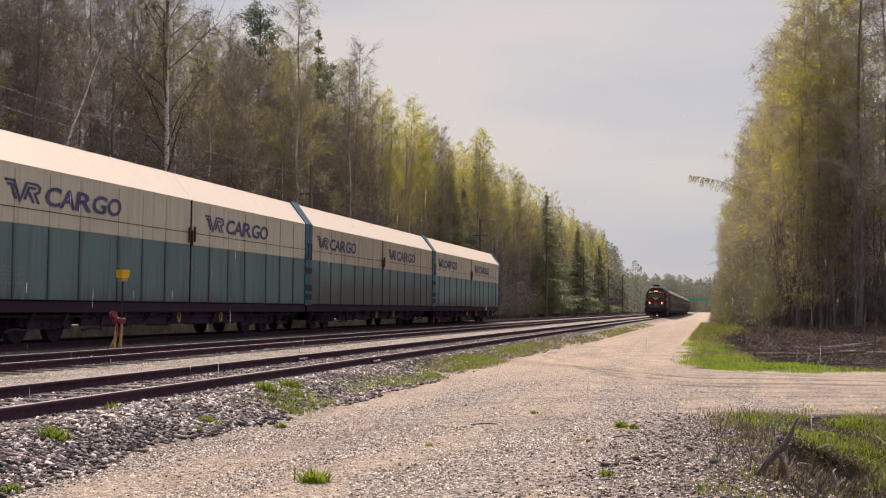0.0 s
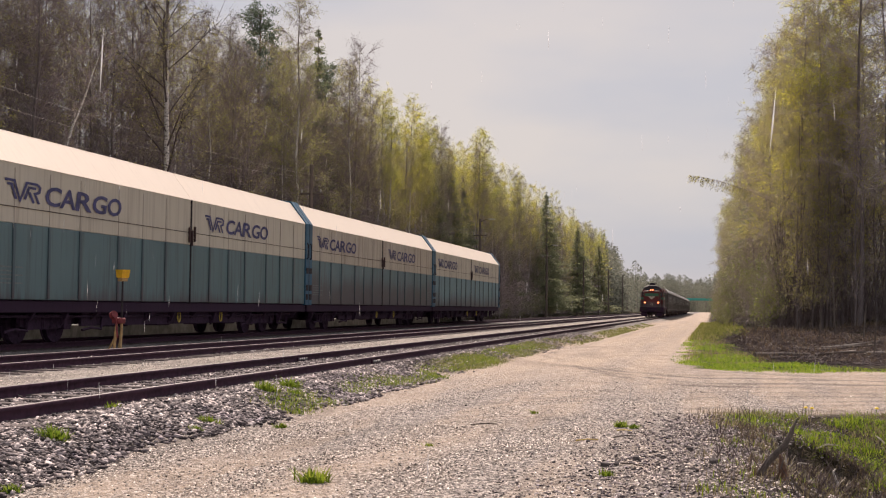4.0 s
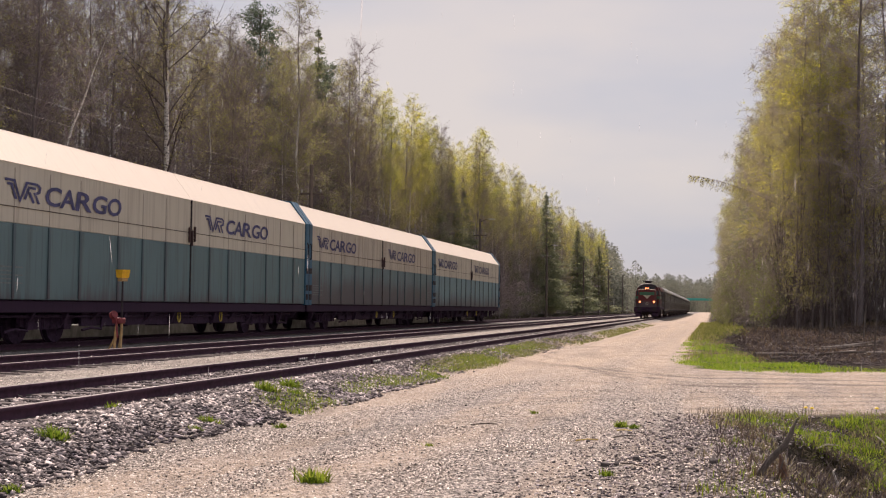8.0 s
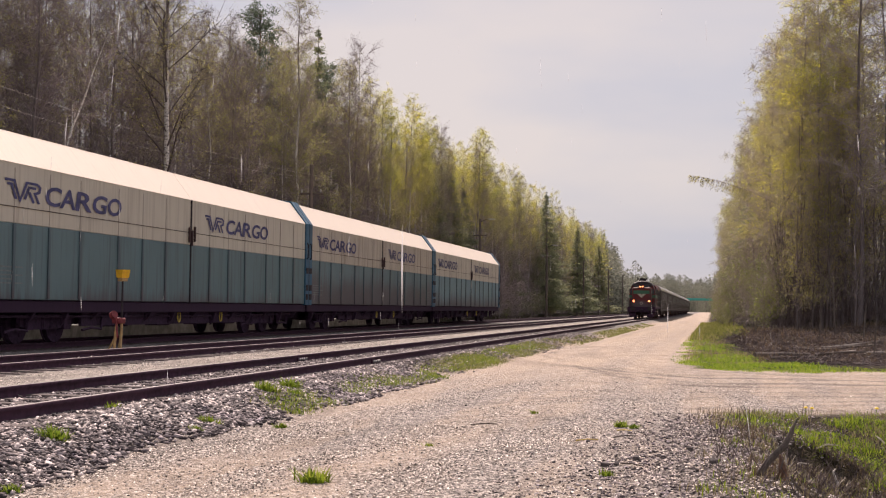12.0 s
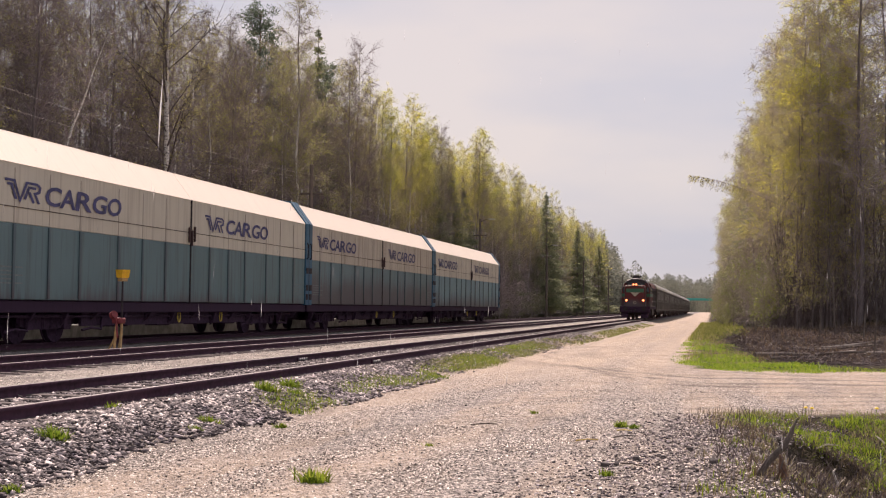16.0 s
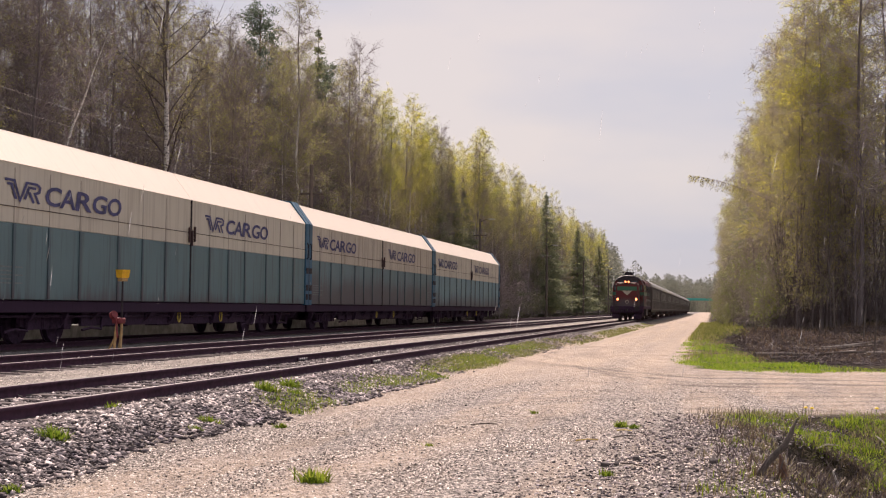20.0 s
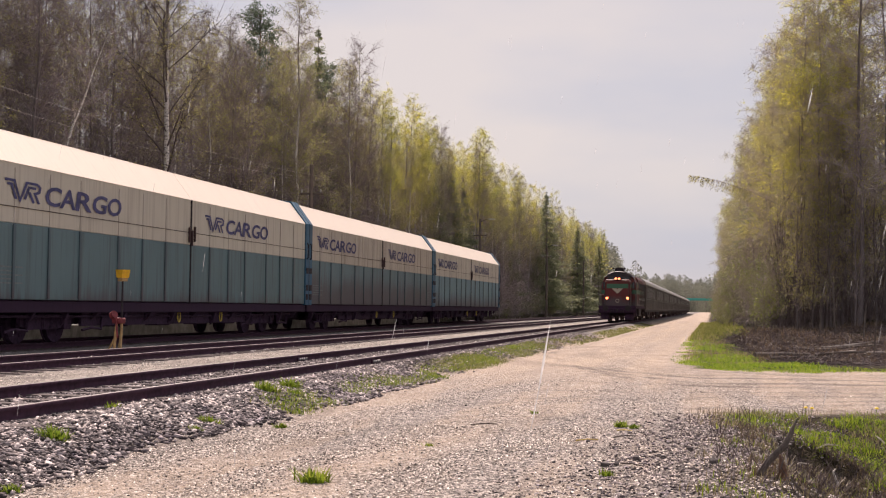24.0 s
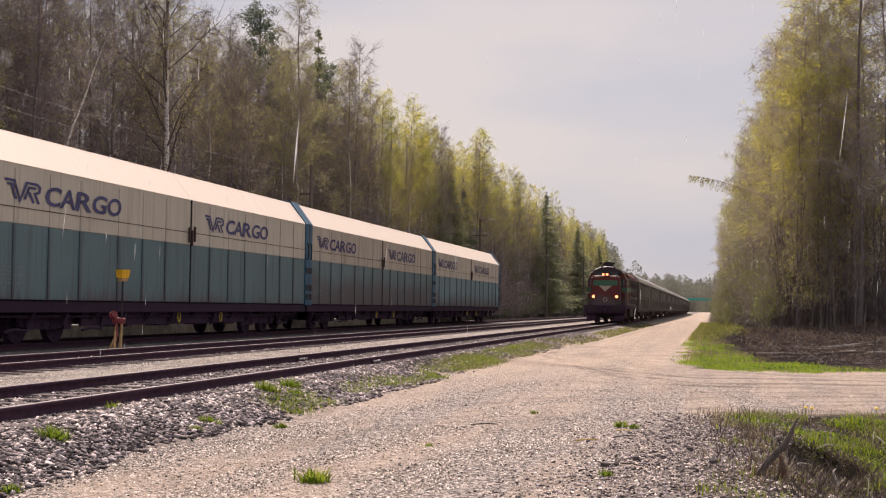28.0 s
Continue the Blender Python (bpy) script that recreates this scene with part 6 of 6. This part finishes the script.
def brush_pile():
    """Felled twigs and slash before the wood, and weeds in the ditch."""
    rng = np.random.default_rng(31)
    s = Shape()
    n = 15000
    y = rng.uniform(33.5, 60, n)
    x = np.maximum(rng.uniform(0.6, 8.0, n), 2.6 - 0.11 * (y - 32) + rng.normal(0, 0.25, n))
    a = np.column_stack([x, y, ground_z(x, y) + rng.uniform(0, 0.12, n)])
    d = rng.normal(0, 1, (n, 3)) * np.array([1, 1, 0.35])
    b = a + unit(d) * rng.uniform(0.1, 0.7, (n, 1))
    b[:, 2] = np.maximum(b[:, 2], a[:, 2] - 0.05)
    add_ribbons(s, a, b, rng.uniform(0.003, 0.01, n), rng)
    n = 1000
    y = rng.uniform(9.5, 17, n)
    x = np.where(rng.random(n) < 0.65, rng.normal(0.45, 0.3, n), rng.uniform(0.0, 3.0, n))
    a = np.column_stack([x, y, ground_z(x, y)])
    b = a + unit(rng.normal(0, 0.5, (n, 3)) + np.array([0, 0, 0.5])) * rng.uniform(0.05, 0.22, (n, 1))
    add_ribbons(s, a, b, rng.uniform(0.0025, 0.006, n), rng)
    # roots and dead stalks that hang over the washed-out hollow
    n = 2600
    y = rng.uniform(10.8, 14.7, n)
    x = rng.uniform(0.72, 1.95, n)
    a = np.column_stack([x, y, ground_z(x, y) + rng.uniform(0, 0.05, n)])
    b = a + unit(rng.normal(0, 0.8, (n, 3)) + np.array([-0.1, -0.3, 0.25])) * rng.uniform(0.04, 0.2, (n, 1))
    add_ribbons(s, a, b, rng.uniform(0.002, 0.006, n), rng)
    t = thing("brush_litter", "tangle of felled grey twigs and dry stalks", "brushwood", kind="stuff")
    part("twig_litter", s.mesh("twig_litter", M_LITTER), None, t)
    chips = Shape()
    n = 900
    y = rng.uniform(33.5, 50, n)
    x = np.maximum(rng.uniform(1.2, 7.0, n), 2.7 - 0.11 * (y - 32))
    add_leaves(chips, np.column_stack([x, y, ground_z(x, y) + rng.uniform(0.02, 0.2, n)]), 0.03, rng)
    part("pale_chips", chips.mesh("pale_chips", M_PALEWOOD), None, t, "pale chips and dead leaves")
    for i in range(9):
        x0, y0 = rng.uniform(1.6, 5.5), rng.uniform(37, 50)
        a = rng.uniform(-0.5, 0.5)
        ln = rng.uniform(1.2, 2.6)
        g0, g1 = float(ground_z(x0, y0)), float(ground_z(x0 + ln * math.cos(a), y0 + ln * math.sin(a)))
        stick("felled_pole", "thin felled pole lying on the brush", [(x0, y0, g0 + 0.08), (x0 + 0.5 * ln * math.cos(a), y0 + 0.5 * ln * math.sin(a), (g0 + g1) / 2 + 0.16), (x0 + ln * math.cos(a), y0 + ln * math.sin(a), g1 + 0.2)], [0.045, 0.04, 0.025], M_PALEWOOD if i % 2 else M_DEADWOOD, "felled pole")


brush_pile()
for x, y, x1, z1, r in ((5.02, 43, 5.09, 0.84, 0.05), (4.04, 52, 4.14, 1.22, 0.05), (5.44, 50, 5.57, 1.31, 0.06), (5.18, 58, 5.09, 2.22, 0.07)):
    g = float(ground_z(x, y))
    stick("dead_sapling", "dead leafless sapling standing in the brush", [(x, y, g - 0.1), ((x + x1) / 2, y, (g + z1) / 2), (x1, y, z1)], [r * 0.55, r * 0.5, r * 0.3], M_DEADWOOD, "sapling")
for a, b in (((1.22, 38.69), (2.88, 40.73)), ((4.76, 48.58), (6.9, 49.6)), ((2.59, 43.90), (4.1, 45.0))):
    stick("fallen_log", "dark fallen log lying in the brush", [(*a, float(ground_z(*a)) + 0.1), ((a[0] + b[0]) / 2, (a[1] + b[1]) / 2, float(ground_z((a[0] + b[0]) / 2, (a[1] + b[1]) / 2)) + 0.17), (*b, float(ground_z(*b)) + 0.12)], [0.07, 0.065, 0.04], M_DEADWOOD, "log")


def overhanging_branch():
    """A long drooping spray that reaches out over the road from the wood's edge."""
    rng = np.random.default_rng(44)
    s = Shape()
    q = np.linspace(0, 1, 11)
    pts = np.column_stack([3.6 - 4.7 * q, 65.0 - 0.5 * q, 5.9 + 2.6 * q - 0.95 * q**2.2])
    add_tube(s, pts, 0.03 * (1 - 0.88 * q), 4)
    m = 210
    u = rng.uniform(0.35, 1, m)
    a = np.column_stack([np.interp(u, q, pts[:, j]) for j in range(3)])
    b = a + np.column_stack([-rng.uniform(0.0, 0.3, m), rng.normal(0, 0.2, m), -rng.uniform(0.2, 0.95, m) * (1.35 - u)])
    add_ribbons(s, a, b, np.full(m, 0.006), rng)
    lf = Shape()
    n = 900
    k = rng.integers(0, m, n)
    w = rng.uniform(0, 1.05, (n, 1))
    add_leaves(lf, a[k] * (1 - w) + b[k] * w + rng.normal(0, 0.025, (n, 3)), 0.032, rng)
    t = thing("leaning_branch", "drooping leafy branch reaching out of the wood", "branch")
    part("bough", s.mesh("bough", M_TWIG), None, t)
    part("foliage", lf.mesh("foliage", M_LEAF2), None, t)


overhanging_branch()


# ---- rain ----
def build_rain():
    """Sparse bright streaks of a sunlit shower, one long column that falls past."""
    rng = np.random.default_rng(77)
    m = Mat("rain_water", 0.3, 0, 0.5)
    m.color((0.85, 0.85, 0.88))
    tr = m.node("ShaderNodeBsdfTransparent")
    mx = m.node("ShaderNodeMixShader", Fac=0.5)
    glass = m.node("ShaderNodeBsdfTranslucent")
    glass.inputs["Color"].default_value = (0.9, 0.9, 0.92, 1)
    half = m.node("ShaderNodeMixShader", Fac=0.6)
    m.link(m.b.outputs[0], half.inputs[1])
    m.link(glass.outputs[0], half.inputs[2])
    m.link(half.outputs[0], mx.inputs[1])
    m.link(tr.outputs[0], mx.inputs[2])
    m.link(mx.outputs[0], m.nt.nodes["Material Output"].inputs["Surface"])
    n, close = 5500, 300
    depth = 5 + 19 * rng.uniform(0, 1, n) ** 0.6
    depth[:close] = rng.uniform(1.7, 4.5, close)
    side = rng.uniform(-0.36, 0.36, n) * depth
    x = side * math.cos(YAW) - depth * math.sin(YAW)
    y = side * math.sin(YAW) + depth * math.cos(YAW)
    z = rng.uniform(0, 235, n)
    a = np.column_stack([x, y, z])
    ln = rng.uniform(0.09, 0.26, n)
    # the shower comes down straight at first and slants to the left in the later gusts
    slant = -0.16 * smooth01(z / 7.6, 15.0, 21.0) + 0.1 * smooth01(z / 7.6, 25.0, 28.0) + rng.normal(0, 0.05, n)
    b = a + np.column_stack([slant * ln, np.zeros(n), -ln])
    w = np.array([[math.cos(YAW), math.sin(YAW), 0.0]]) * rng.uniform(0.0012, 0.003, (n, 1))
    c = np.array([[-math.sin(YAW), math.cos(YAW), 0.0]]) * 0.0018
    v = np.stack([a, (a + b) / 2 - w - c, (a + b) / 2 + w - c, (a + b) / 2 + c, b], 1).reshape(-1, 3)
    i = np.arange(n)[:, None] * 5
    f = np.concatenate([i + np.array([k]) for k in ((0, 1, 2), (0, 2, 3), (0, 3, 1), (4, 2, 1), (4, 3, 2), (4, 1, 3))])
    return tagged(new("rain", mesh_np("rain", v, f, [m.m])), "sparse pale streaks of falling rain", "rain", kind="stuff")


rain = build_rain()


def motions():
    """The train rolls slowly towards the camera along its track."""
    x0 = TRACKS["near"]
    for vehicle, wheels, r, behind, length in TRAIN:
        rows = []
        for k in range(15):
            t = 2.0 * k
            s = COUPLE_Y0 - SPEED * t + behind
            ax, ay, _ = path(s + 3.4, x0)
            bx, by, _ = path(s + length - 3.4, x0)
            a = math.atan2(-(bx - ax), by - ay)
            rows.append((t, pose(ax + 3.4 * math.sin(a), ay - 3.4 * math.cos(a), 0, 0, 0, math.degrees(a))))
        walk(vehicle, rows)
        for w in wheels:
            base = w.matrix_basis.translation.copy()
            step = 0.2
            turn = math.degrees(SPEED * step / r)
            walk(w, [(step * k, pose(base.x, base.y, base.z, turn * k)) for k in range(141)])
    walk(rain, [(2.0 * k, pose(0, 0, -1.0 - 7.6 * 2.0 * k)) for k in range(15)])


motions()
